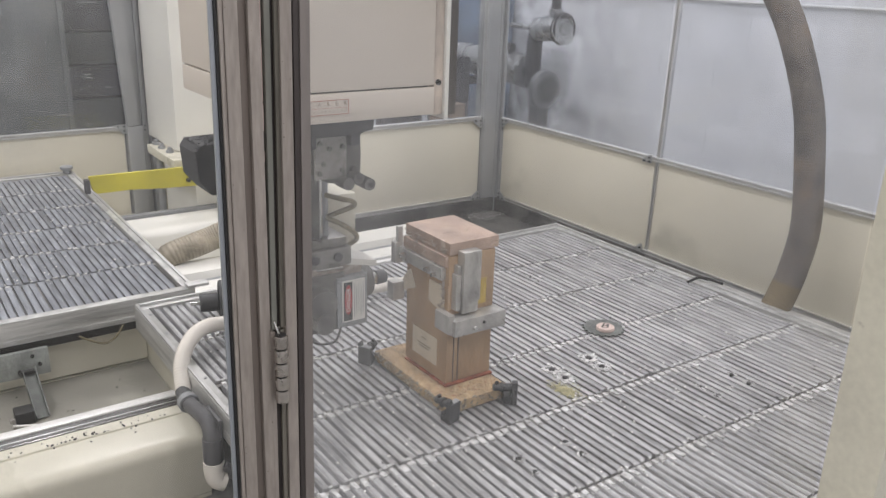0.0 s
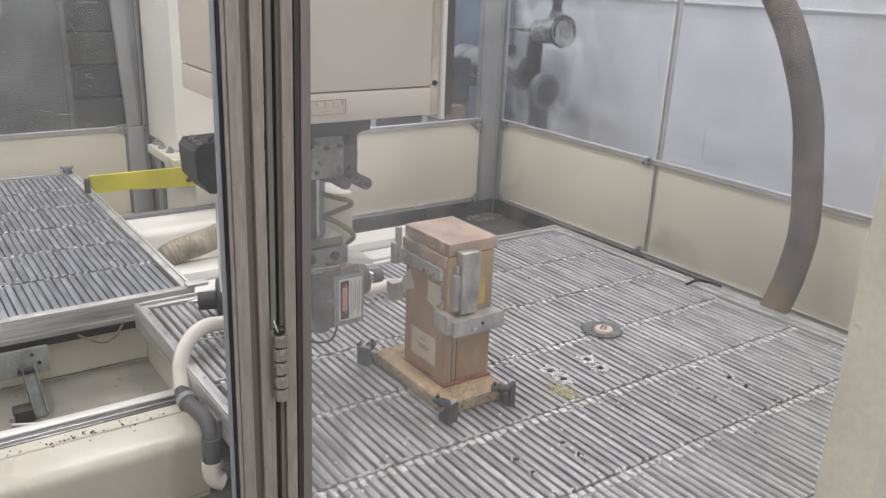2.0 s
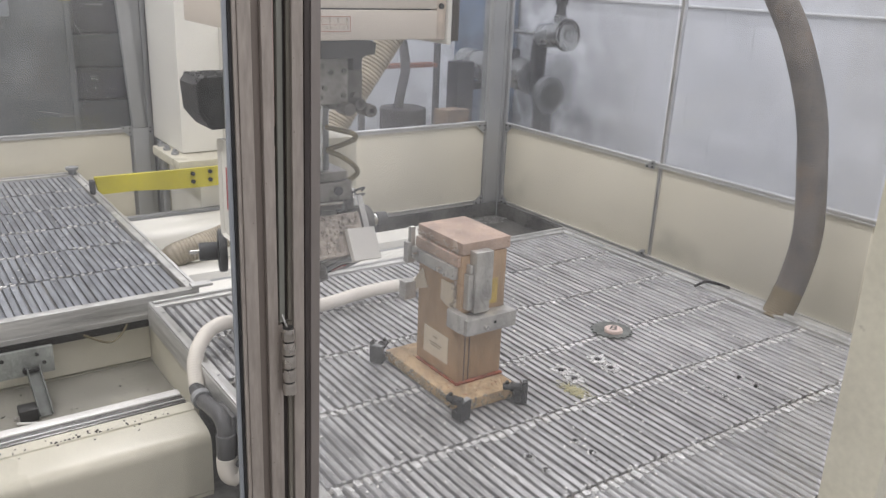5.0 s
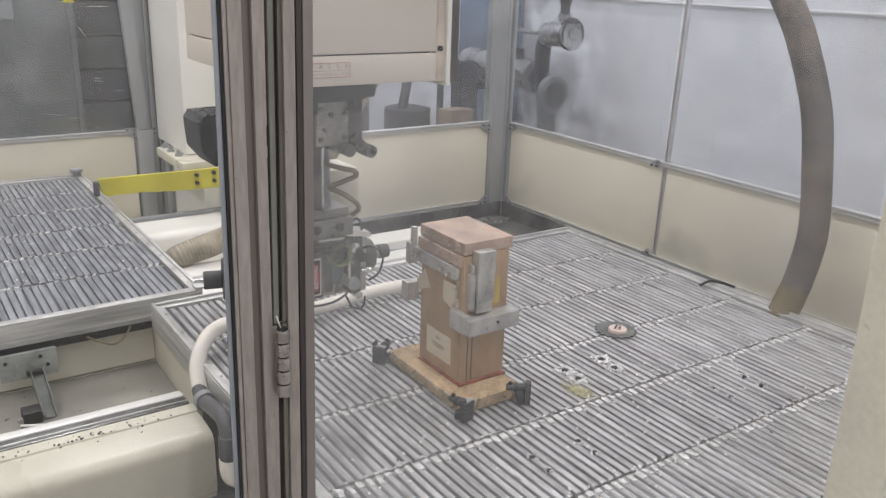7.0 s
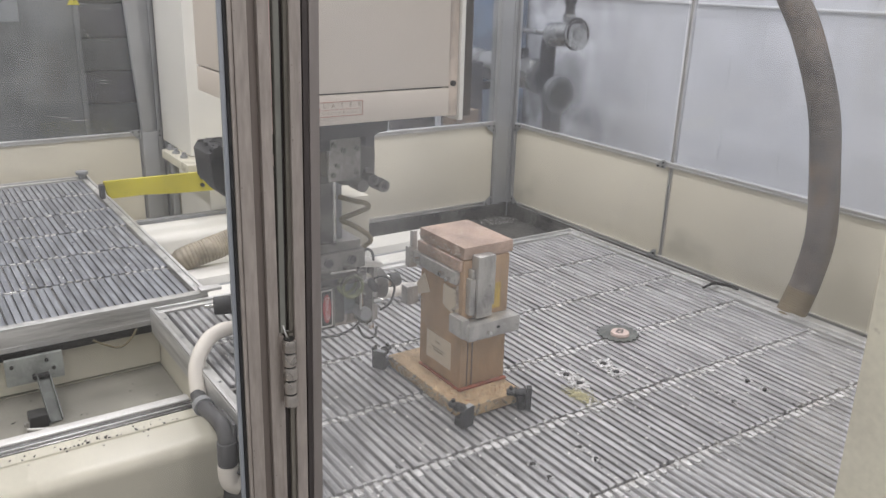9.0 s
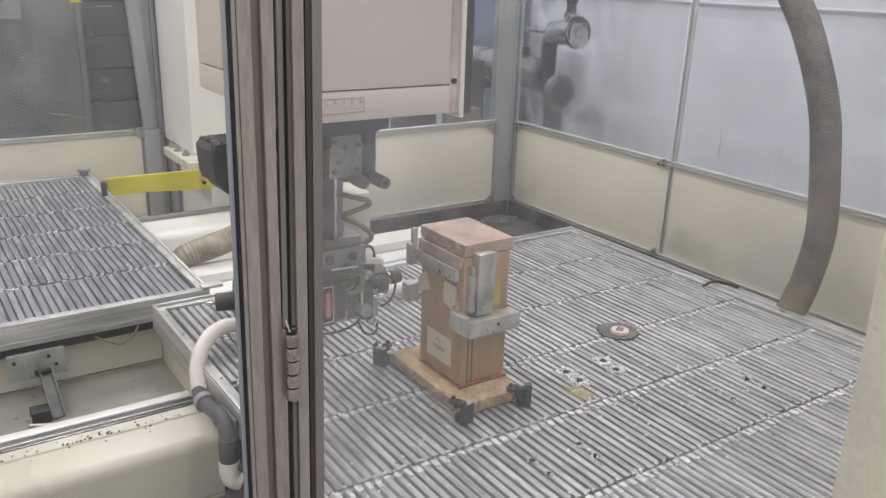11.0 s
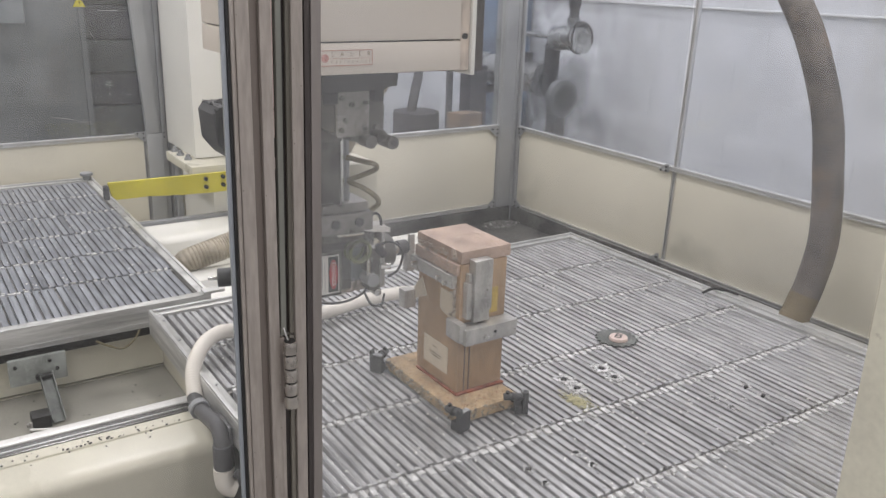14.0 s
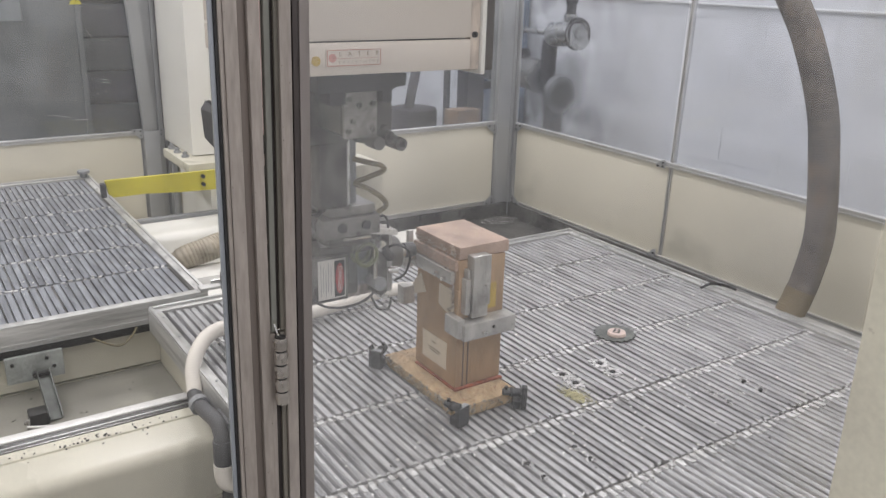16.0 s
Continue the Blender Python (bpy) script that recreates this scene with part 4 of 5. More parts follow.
    for i in range(420):
        x, y, c = rnd.uniform(x0 + 0.05, x1 - 0.05), rnd.uniform(y0 + 0.25, y1 - 0.05), rnd.uniform(0.0007, 0.0022)
        bm_box(bm, -c, c, -c * 1.6, c * 1.6, -0.001, c, m=pose(x, y, top, rnd.uniform(-20, 20), rnd.uniform(-20, 20), rnd.uniform(0, 180)))
    tagged(part("chips", bm, BRIGHT, th, "fine bright metal chips", 0), kind="stuff")
    bm = bmesh.new()
    for i in range(80):
        x, y, c = rnd.uniform(x0 + 0.05, x1 - 0.05), rnd.uniform(y0 + 0.25, y1 - 0.05), rnd.uniform(0.0007, 0.002)
        bm_box(bm, -c, c, -c * 1.8, c * 1.8, -0.001, c * 0.6, m=pose(x, y, top, rnd.uniform(-20, 20), rnd.uniform(-20, 20), rnd.uniform(-30, 30)))
    tagged(part("soot_flakes", bm, DARK, th, "small dark flakes", 0), kind="stuff")
    return th


work_table = slat_table("work_table", "slatted steel cutting table with aluminium frame carrying the fixture", 0.60, 2.362, 0.735, 2.505, 0.60, lambda x, y: y > 0.98 and 0.78 < x < 2.0, 0.0080, lambda y: 1.0 if y < 1.4 else 0.75 if y < 1.7 else 0.35, SLAT, 0.024, DARK)
pallet = slat_table("pallet_table", "second slatted steel pallet parked behind the work table", -0.85, 0.815, 2.566, 4.375, 0.60, lambda x, y: x > 0.12, 0.0096, lambda y: 0.22, SLAT_BLUE, 0.011, PLATE_GREY)
# black strip stands in for the shadow under the pallet's front edge
part("side_bar", box(-0.85, 0.80, 2.57, 2.60, 0.50, 0.527, bevel=0.002), BLACK, pallet)
for z in (0.530, 0.536, 0.542):
    part("edge_line", box(-0.85, 0.812, 2.562, 2.5655, z, z + 0.003), ALU, pallet)
part("corner_pin", cyl((0.785, 4.35, 0.605), (0.785, 4.35, 0.63), 0.018, seg=14), GREY, pallet)
part("corner_pin_head", cyl((0.785, 4.35, 0.625), (0.785, 4.35, 0.641), 0.03, seg=14, bevel=0.004), GREY, pallet)
part("corner_lug", box(0.79, 0.86, 2.56, 2.60, 0.606, 0.616, bevel=0.002), ALU, pallet)
RIDERS = [work_table]
part("side_lip", box(2.364, 2.42, 0.75, 1.735, 0.585, 0.598, bevel=0.003), ALU_EDGE, work_table, "worn aluminium lip with a broken end")


# ---------------------------------------------------------------- the wooden test piece with its fixture
def workpiece():
    th = thing("test_fixture", "wooden test block with copper cap and aluminium fixture bars", "fixture")
    bp = part("base_board", box(1.055, 1.245, 1.45, 1.80, 0.602, 0.632, bevel=0.003), WOOD_BASE, th, "dusty particle board base")
    bl = part("block", box(1.108, 1.248, 1.535, 1.725, 0.634, 0.978, bevel=0.003), WOOD, th, "brown wooden block")
    part("corner_strip", box(1.106, 1.126, 1.5325, 1.556, 0.634, 0.90, bevel=0.001), WOOD, bl)
    part("stain", box(1.10, 1.249, 1.523, 1.534, 0.6325, 0.638, bevel=0.001), RUST, bl, "dark red stain round the block's foot")
    part("stain", box(1.099, 1.107, 1.523, 1.715, 0.6325, 0.637, bevel=0.001), RUST, bl, "dark red stain round the block's foot")
    cap = part("copper_cap", box(1.108, 1.258, 1.535, 1.735, 0.980, 1.011, bevel=0.003), COPPER, th, "scuffed copper cap plate")
    rnd = random.Random(8)
    # left face: clamping bar, tabs, spatter
    bar = part("clamp_bar", box(1.092, 1.107, 1.548, 1.742, 0.915, 0.948, bevel=0.002), BLOCKALU, th, "spattered aluminium clamp bar")
    part("bolt", cyl((1.080, 1.60, 0.930), (1.092, 1.60, 0.930), 0.007, seg=6), CHROME, bar)
    part("bolt", cyl((1.080, 1.572, 0.925), (1.092, 1.572, 0.925), 0.006, seg=6), CHROME, bar)
    part("bolt", cyl((1.076, 1.71, 0.935), (1.092, 1.71, 0.935), 0.006, seg=6), CHROME, bar)
    part("end_tab", box(1.083, 1.106, 1.744, 1.765, 0.900, 0.957, bevel=0.002), BLOCKALU, bar)
    part("end_tab", box(1.09, 1.105, 1.742, 1.755, 0.958, 1.000, bevel=0.002), BLOCKALU, bar)
    sp = bmesh.new()
    part("copper_layer", box(1.0985, 1.109, 1.54, 1.730, 0.950, 0.9785, bevel=0.002), COPPER, th, "second copper layer under the cap")
    for i in range(70):
        s = rnd.uniform(0.0007, 0.0022)
        y, z = rnd.uniform(1.545, 1.725), rnd.uniform(0.945, 0.982)
        bm_box(sp, -s, s * 0.6, -s, s, -s, s, m=pose(1.099, y, z, rnd.uniform(0, 90), rnd.uniform(0, 90), rnd.uniform(0, 90)))
    for i in range(110):
        s = rnd.uniform(0.0007, 0.0022)
        y, z = 1.545 + abs(rnd.gauss(0, 0.010)), rnd.uniform(0.83, 0.96)
        bm_box(sp, -s, s * 0.6, -s, s, -s, s, m=pose(1.103, y, z, rnd.uniform(0, 90), rnd.uniform(0, 90), rnd.uniform(0, 90)))
    for i in range(70):
        s = rnd.uniform(0.0008, 0.0026)
        bm_box(sp, -s, s * 0.6, -s, s, -s, s, m=pose(1.107, rnd.uniform(1.55, 1.735), 0.988 + rnd.gauss(0, 0.005), rnd.uniform(0, 90), rnd.uniform(0, 90), rnd.uniform(0, 90)))
    for i in range(40):
        s = rnd.uniform(0.0005, 0.0014)
        bm_box(sp, -s, s, -s, s * 0.6, -s, s, m=pose(rnd.uniform(1.115, 1.185), 1.505 - 0.001, rnd.uniform(0.84, 0.98), rnd.uniform(0, 90), rnd.uniform(0, 90), rnd.uniform(0, 90)))
    part("melt_crust", sp, SPATTER, th, "crust of dark melt spatter below the cap", 0)
    tp = bmesh.new()
    bm_prism(tp, [(1.722, 0.878), (1.742, 0.852), (1.742, 0.824), (1.679, 0.850), (1.705, 0.895)], "x", 1.105, 1.1075)
    part("tape", tp, PAPER, th, "torn strip of pale tape")
    tp = bmesh.new()
    bm_prism(tp, [(1.615, 0.895), (1.56, 0.895), (1.548, 0.86), (1.548, 0.822), (1.60, 0.835), (1.617, 0.842)], "x", 1.1045, 1.1075)
    part("tape", tp, PAPER, th, "torn strip of pale tape")
    part("side_block", box(1.072, 1.107, 1.735, 1.765, 0.80, 0.85, bevel=0.002), BLOCKALU, th, "small aluminium block")
    # front: upright bar and cross bars
    part("upright_bar", box(1.131, 1.183, 1.505, 1.534, 0.862, 0.992, bevel=0.002), BLOCKALU, th, "upright milled aluminium bar")
    part("upright_foot", box(1.133, 1.18, 1.509, 1.534, 0.832, 0.861, bevel=0.001), BLOCKALU, th)
    part("spacer", box(1.115, 1.130, 1.513, 1.534, 0.842, 0.935, bevel=0.002), BLOCKALU, th)
    part("spacer", box(1.12, 1.128, 1.5145, 1.533, 0.936, 0.958, bevel=0.002), BLOCKALU, th)
    part("yellow_tape", box(1.182, 1.222, 1.5325, 1.5348, 0.838, 0.905), TAPE_YELLOW, th, "yellowed tape patch")
    part("dark_joint", box(1.184, 1.194, 1.5322, 1.5346, 0.906, 0.978), POST_DARK, th)
    cb = part("cross_bar", box(1.098, 1.254, 1.488, 1.533, 0.784, 0.826, bevel=0.002), BLOCKALU, th, "milled aluminium cross bar")
    part("side_bar", box(1.086, 1.106, 1.50, 1.56, 0.790, 0.838, bevel=0.002), BLOCKALU, th)
    part("hole", cyl((1.185, 1.486, 0.808), (1.185, 1.490, 0.808), 0.004, seg=10), BLACK, cb)
    part("bolt", cyl((1.155, 1.478, 0.800), (1.155, 1.488, 0.800), 0.006, seg=6), CHROME, cb)
    part("bolt", cyl((1.268, 1.60, 0.925), (1.249, 1.60, 0.925), 0.012, seg=12), BLOCKALU, th)
    pp = part("note", box(1.1055, 1.1075, 1.577, 1.688, 0.669, 0.744), PAPER, th, "small paper note with faint unreadable lines")
    for z, y0, y1 in ((0.723, 1.625, 1.645), (0.705, 1.604, 1.660), (0.698, 1.61, 1.655)):
        part("line", box(1.1048, 1.1054, y0, y1, z, z + 0.003), INK, pp)
    for x in (1.127, 1.1415):
        part("joint", box(x, x + 0.0016, 1.5318, 1.536, 0.636, 0.782), POST_DARK, bl, "dark open joint in the wood")
    bm = bmesh.new()
    for i in range(900):
        x, y, c = rnd.uniform(1.058, 1.242), rnd.uniform(1.453, 1.797), rnd.uniform(0.0006, 0.0019)
        if 1.106 < x and 1.532 < y < 1.728:
            continue
        bm_box(bm, -c, c, -c * 0.8, c * 0.8, -0.0005, c, m=pose(x, y, 0.632, rnd.uniform(-30, 30), rnd.uniform(-30, 30), rnd.uniform(0, 90)))
    tagged(part("wood_dust", bm, DUST, th, "pale sawdust and metal dust", 0), kind="stuff")
    bm = bmesh.new()
    for i in range(260):
        e, c, z = rnd.random(), rnd.uniform(0.0008, 0.0028), rnd.uniform(0.603, 0.634)
        p = (1.0545, 1.452 + 0.346 * e, z) if i % 3 else (1.057 + 0.186 * e, 1.4495, z)
        bm_box(bm, -c, c, -c, c, -c, c, m=pose(*p, rnd.uniform(0, 90), rnd.uniform(0, 90), rnd.uniform(0, 90)))
    part("edge_crust", bm, EDGE_DUST, th, "grey metal dust caked on the board's edge", 0)
    bm = bmesh.new()
    for i in range(150):
        c = rnd.uniform(0.0004, 0.0013)
        bm_box(bm, -c, c, -c, c, -0.0004, c * 0.7, m=pose(rnd.uniform(1.112, 1.254), rnd.uniform(1.54, 1.73), 1.011, 0, 0, rnd.uniform(0, 90)))
    part("cap_chips", bm, DUST, cap, "fine metal chips", 0)
    bm = bmesh.new()
    for i in range(120):
        s = rnd.uniform(0.0005, 0.0014)
        x, y = rnd.choice(((rnd.uniform(1.06, 1.10), rnd.uniform(1.46, 1.79)), (rnd.uniform(1.06, 1.24), rnd.uniform(1.455, 1.52))))
        bm_box(bm, -s, s, -s, s, 0.632, 0.632 + s, m=pose(x, y, 0, 0, 0, rnd.uniform(0, 90)))
    tagged(part("sawdust", bm, RUST, th), kind="stuff")
    for i in range(5):
        part("scuff", box(-0.011, 0.011, -0.0012, 0.0012, 0, 0.0006, m=pose(1.15 + 0.02 * i, 1.61 + 0.03 * (i % 3), 1.0112, 0, 0, 25 * i)), POST_DARK if i == 0 else PAPER, cap)
    RIDERS.append(th)
    # hold-down clamps
    for cx, cy, rz, g in ((1.050, 1.430, 15, 0), (1.232, 1.425, 60, 1), (1.030, 1.80, -60, 2)):
        c = thing("hold_down_clamp", "small dark plastic hold-down clamp gripping the base board", "clamp", "clamps round the base board", pose(cx, cy, 0.602, 0, 0, rz))
        bm = bmesh.new()
        bm_prism(bm, [(-0.018, 0.0), (0.018, 0.0), (0.019, 0.050), (0.010, 0.053), (-0.009, 0.053), (-0.013, 0.066), (-0.019, 0.060)], "y", -0.014, -0.001)
        part("body", bm, CLAMP_BLACK, c)
        part("foot", box(-0.016, 0.016, 0.0, 0.018, 0.0, 0.022, bevel=0.002), CLAMP_BLACK, c)
        part("top_edge", box(-0.017, 0.017, -0.0142, -0.0008, 0.0505, 0.0535, bevel=0.001), GREY, c)
        part("jaw", cyl((0.0, -0.001, 0.040), (0.0, 0.046, 0.041), 0.010, 0.0085, seg=14, bevel=0.002), CLAMP_BLACK, c)
        part("collar", cyl((0.0, 0.020, 0.0403), (0.0, 0.027, 0.0405), 0.0125, seg=14, bevel=0.001), BLACK, c)
        part("screw", cyl((0, 0.036, 0.045), (0, 0.036, 0.056), 0.005, seg=10), BLACK, c)
        RIDERS.append(c)


workpiece()


def table_clutter():
    d = thing("gear_disc", "small toothed grey disc with pale lettered centre on the slats", "disc")
    pts = []
    for i in range(72):
        r = 0.058 + (0.006 if i % 4 < 2 else 0.0)
        a = 2 * math.pi * i / 72
        pts.append((1.762 + r * math.cos(a), 1.625 + r * math.sin(a)))
    part("toothed_ring", bm_prism(bmesh.new(), pts, "z", 0.6015, 0.6055), ARM_GREY, d)
    part("cap", cyl((1.757, 1.612, 0.606), (1.757, 1.612, 0.616), 0.029, 0.027, seg=28, bevel=0.002), PINK, d, "pale pink plastic cap")
    lettering("letter", "B", 0.046, pose(1.757, 1.613, 0.6166, 0, 0, -60), BLACK, d)
    RIDERS.append(d)
    rnd = random.Random(21)
    for x, y in ((1.443, 1.502), (1.44, 1.446), (1.58, 1.499), (1.574, 1.442), (1.225, 1.212), (1.225, 1.156), (1.087, 1.215), (1.085, 1.156), (1.719, 1.22), (1.72, 1.165), (1.853, 1.221), (1.851, 1.165), (1.86, 2.086), (1.856, 2.038)):
        big = 1.40 < x < 1.60
        h = thing("burn_hole", "burnt hole with bright melted rim in the slats" if big else "small burnt notch in the slats", "burn mark", "burn marks")
        bm = bmesh.new()
        n = 90 if big else 12
        for i in range(n):
            a, r = rnd.uniform(0, 6.28), (rnd.uniform(0.6, 1.0) + abs(rnd.gauss(0, 0.45))) * (0.017 if big else 0.009)
            s = rnd.uniform(0.0012, 0.0038 if big else 0.002)
            bm_box(bm, -s, s, -s, s, -0.004, 0.003, bevel=0, m=pose(x + r * math.cos(a), y + r * math.sin(a), 0.6, rnd.uniform(-20, 20), rnd.uniform(-20, 20), rnd.uniform(0, 90)))
        part("melted_rim", bm, SCRAP, h)
        part("hole", cyl((x, y, 0.590), (x, y, 0.6046 if big else 0.6015), 0.0085 if big else 0.0065, seg=9), BLACK, h)
        RIDERS.append(h)
    bm = bmesh.new()
    for i in range(620):
        s = rnd.uniform(0.0005, 0.0019)
        a, r = rnd.uniform(0, 6.28), rnd.gauss(0, 1)
        x, y = 1.395 + 0.012 * r * math.cos(a) + rnd.gauss(0, 0.006), 1.395 + 0.026 * r * math.sin(a) + rnd.gauss(0, 0.008)
        bm_box(bm, -s, s, -s * 1.3, s * 1.3, -0.001, 0.0008, m=pose(x, y, 0.600, rnd.uniform(-8, 8), rnd.uniform(-8, 8), rnd.uniform(0, 90)))
    RIDERS.append(tagged(part("yellow_grit", bm, mat("yellow_grit", (0.40, 0.375, 0.22), 0.9, var=0.3, scale=60)), "patch of yellowish grit on the slats", "grit", "", "stuff"))
    cb = solo("short_cable", tube([(2.298, 1.745, 0.608), (2.325, 1.739, 0.617), (2.352, 1.736, 0.618), (2.385, 1.715, 0.611), (2.41, 1.68, 0.602)], 0.005, n=30, seg=8), BLACK, "short black cable lying over the table border", "cable")
    RIDERS.append(cb)
    hs = thing("drain_hose", "white corrugated hose with grey elbow at the table edge", "hose")
    part("hose", tube([(1.40, 2.185, 0.632), (1.33, 2.203, 0.634), (1.2, 2.20, 0.634), (1.05, 2.172, 0.634), (0.9, 2.16, 0.636), (0.763, 2.16, 0.643), (0.70, 2.125, 0.661), (0.642, 2.085, 0.655), (0.595, 2.035, 0.614), (0.576, 1.975, 0.556)], 0.0205, rib=0.0008, pitch=0.007, seg=16), WHITE_HOSE, hs)
    cf = part("hose_end", cyl((1.395, 2.188, 0.632), (1.41, 2.182, 0.632), 0.026, seg=16), WHITE_HOSE, hs)
    el = part("elbow", tube([(0.576, 1.98, 0.562), (0.575, 1.94, 0.547), (0.574, 1.865, 0.560), (0.574, 1.79, 0.568), (0.574, 1.762, 0.54), (0.574, 1.760, 0.49)], 0.020, n=30, seg=16), PVC_GREY, hs, "dark grey plastic elbow")
    part("clamp_ring", tube([(0.575, 1.945, 0.549), (0.575, 1.925, 0.548)], 0.0265, n=4, seg=16), GREY, el)
    part("socket", cyl((0.574, 1.760, 0.470), (0.574, 1.760, 0.535), 0.0245, seg=18, bevel=0.003), PVC_GREY, el)
    part("cap", tube([(0.574, 1.760, 0.469), (0.574, 1.760, 0.443), (0.58, 1.758, 0.418), (0.598, 1.753, 0.408)], 0.026, n=16, seg=16), WHITE_HOSE, hs, "white plastic end cap")
    part("valve", cyl((0.595, 1.748, 0.458), (0.625, 1.735, 0.438), 0.015, seg=12, bevel=0.003), PVC_GREY, hs)
    part("valve_handle", cyl((0.612, 1.737, 0.423), (0.612, 1.737, 0.471), 0.012, seg=12, bevel=0.003), PVC_GREY, hs)
    part("bracket", box(0.589, 0.598, 1.75, 1.84, 0.47, 0.58, bevel=0.002), PVC_GREY, hs)
    RIDERS.append(hs)


table_clutter()


# ---------------------------------------------------------------- gantry ram with the cutting head
def ram():
    th = thing("gantry_ram", "beige machine ram cover carrying the grey cutting head", "machine ram")
    y0, y1, x0, x1, zb = 1.453, 2.015, 0.65, 1.002, 1.345
    part("cover", box(x0, x1, y0, y1, 1.406, 2.5, bevel=0.004), RAM_PAINT, th)
    part("lower_cover", box(x0, x1, y0 - 0.001, y1, zb, 1.403, bevel=0.003), RAM_PAINT, th)
    part("inner_frame", box(x0 + 0.01, x1 - 0.01, y0 + 0.01, y1 - 0.01, 1.36, 2.49), DARK, th)
    part("dirty_edge", box(x1 + 0.001, x1 + 0.025, y0 + 0.004, y1, zb - 0.002, 2.5, bevel=0.003), RAM_STAIN, th, "rust stained beige edge strip")
    part("edge_screw", cyl((x1 + 0.011, y0 - 0.001, 1.412), (x1 + 0.011, y0 + 0.006, 1.412), 0.006, seg=10), BLACK, th)
    part("cream_strip", box(x1 + 0.026, x1 + 0.037, y0 - 0.002, y1, zb - 0.012, 2.5, bevel=0.003), WHITE, th, "cream cover strip")
    part("bellows_strip", box(x1 + 0.038, x1 + 0.066, y0 + 0.012, y1, zb - 0.006, 2.5, bevel=0.002), BROWN_STRIP, th, "dark grey bellows strip")
    # name plate on the lower cover
    lb = part("name_plate", box(0.683, 0.798, y0 - 0.0025, y0 - 0.0012, 1.3605, 1.3925), RAM_PAINT, th, "small pale name plate with a red outline")
    for a in ((0.685, 0.796, 1.3898, 1.391), (0.685, 0.796, 1.362, 1.3632), (0.685, 0.6862, 1.3632, 1.3898), (0.7948, 0.796, 1.3632, 1.3898), (0.706, 0.792, 1.3752, 1.3758)):
        part("outline", box(a[0], a[1], y0 - 0.0033, y0 - 0.0026, a[2], a[3]), REDLINE, lb)
    lettering("letters", "L    A    S    E    R", 0.0115, pose(0.750, y0 - 0.0034, 1.3832, 90, 0, 0), INK, lb)
    lettering("letters", "C   A   L   I   B   R   A   T   E   D", 0.0064, pose(0.750, y0 - 0.0034, 1.3692, 90, 0, 0), INK, lb)
    part("emblem", cyl((0.696, y0 - 0.0026, 1.3765), (0.696, y0 - 0.0034, 1.3765), 0.0078, seg=11), PALE_RED, lb)
    part("yellow_emblem", cyl((0.664, y0 - 0.0026, 1.372), (0.664, y0 - 0.0012, 1.372), 0.009, seg=12), TAPE_YELLOW, th)
    # carrier below the cover
    part("carrier_plate", bm_prism(bmesh.new(), [(0.70, 1.343), (0.70, 1.302), (0.862, 1.302), (0.872, 1.308), (0.892, 1.309), (0.895, 1.333), (0.862, 1.343)], "y", 1.52, 1.66), CARRIER, th, "dark carrier plate")
    part("carrier_lug", box(0.728, 0.764, 1.53, 1.60, 1.276, 1.3015, bevel=0.004), CARRIER, th)
    part("carrier_lug", box(0.845, 0.868, 1.53, 1.60, 1.276, 1.3015, bevel=0.004), CARRIER, th)
    blk = part("wrist_block", bm_prism(bmesh.new(), [(0.765, 1.288), (0.765, 1.215), (0.80, 1.195), (0.85, 1.185), (0.880, 1.20), (0.882, 1.262), (0.875, 1.288)], "y", 1.555, 1.66), HEAD_GREY, th, "dusty grey wrist block")
    part("wrist_hub", box(0.70, 0.84, 1.665, 1.90, 1.17, 1.343, bevel=0.006), HEAD_GREY, th)
    for bx, by, bz, r, l in ((0.860, 1.552, 1.205, 0.013, 0.03), (0.835, 1.552, 1.195, 0.014, 0.03), (0.884, 1.552, 1.190, 0.014, 0.035), (0.812, 1.553, 1.275, 0.006, 0.006), (0.862, 1.553, 1.218, 0.009, 0.01)):
        part("port", cyl((bx, by - l, bz), (bx, by + 0.015, bz), r, seg=16, bevel=0.002), HEAD_GREY, blk)
    part("port_core", cyl((0.884, 1.514, 1.190), (0.884, 1.5165, 1.190), 0.006, seg=12), BLACK, blk)
    part("port_core", cyl((0.860, 1.519, 1.205), (0.860, 1.5215, 1.205), 0.005, seg=12), BLACK, blk)
    wp = part("wrist_plate", box(0.767, 0.842, 1.546, 1.554, 1.205, 1.300, bevel=0.002), PLATE_GREY, blk, "sooty grey front plate")
    for bx, bz in ((0.778, 1.285), (0.80, 1.272), (0.832, 1.274), (0.786, 1.24), (0.776, 1.22), (0.83, 1.222)):
        part("bolt", cyl((bx, 1.541, bz), (bx, 1.546, bz), 0.0055, seg=10), HEAD_GREY, wp)
        # motor box at the rear, feed column and tube
    mb = part("motor_box", bm_prism(bmesh.new(), [(0.641, 1.20), (0.654, 1.217), (0.78, 1.220), (0.78, 1.095), (0.676, 1.092), (0.646, 1.13)], "y", 1.93, 2.05), BLACKBOX, th, "dusty black motor box")
    rnd = random.Random(14)
    bm = bmesh.new()
    for i in range(420):
        s = rnd.uniform(0.0006, 0.0019)
        bm_box(bm, -s, s, -s, s, -s, s, m=pose(rnd.uniform(0.64, 0.78), rnd.uniform(1.931, 2.04) if i % 2 else 1.931, 1.222 - (0.0 if i % 2 else abs(rnd.gauss(0, 0.03))), rnd.uniform(0, 90), rnd.uniform(0, 90), 0))
    part("motor_crust", bm, BLACKBOX, mb, "", 0)
    part("white_side_plate", box(0.715, 0.73, 1.90, 2.0, 0.80, 1.06, bevel=0.02), WHITE, th, "white side plate with a red label")
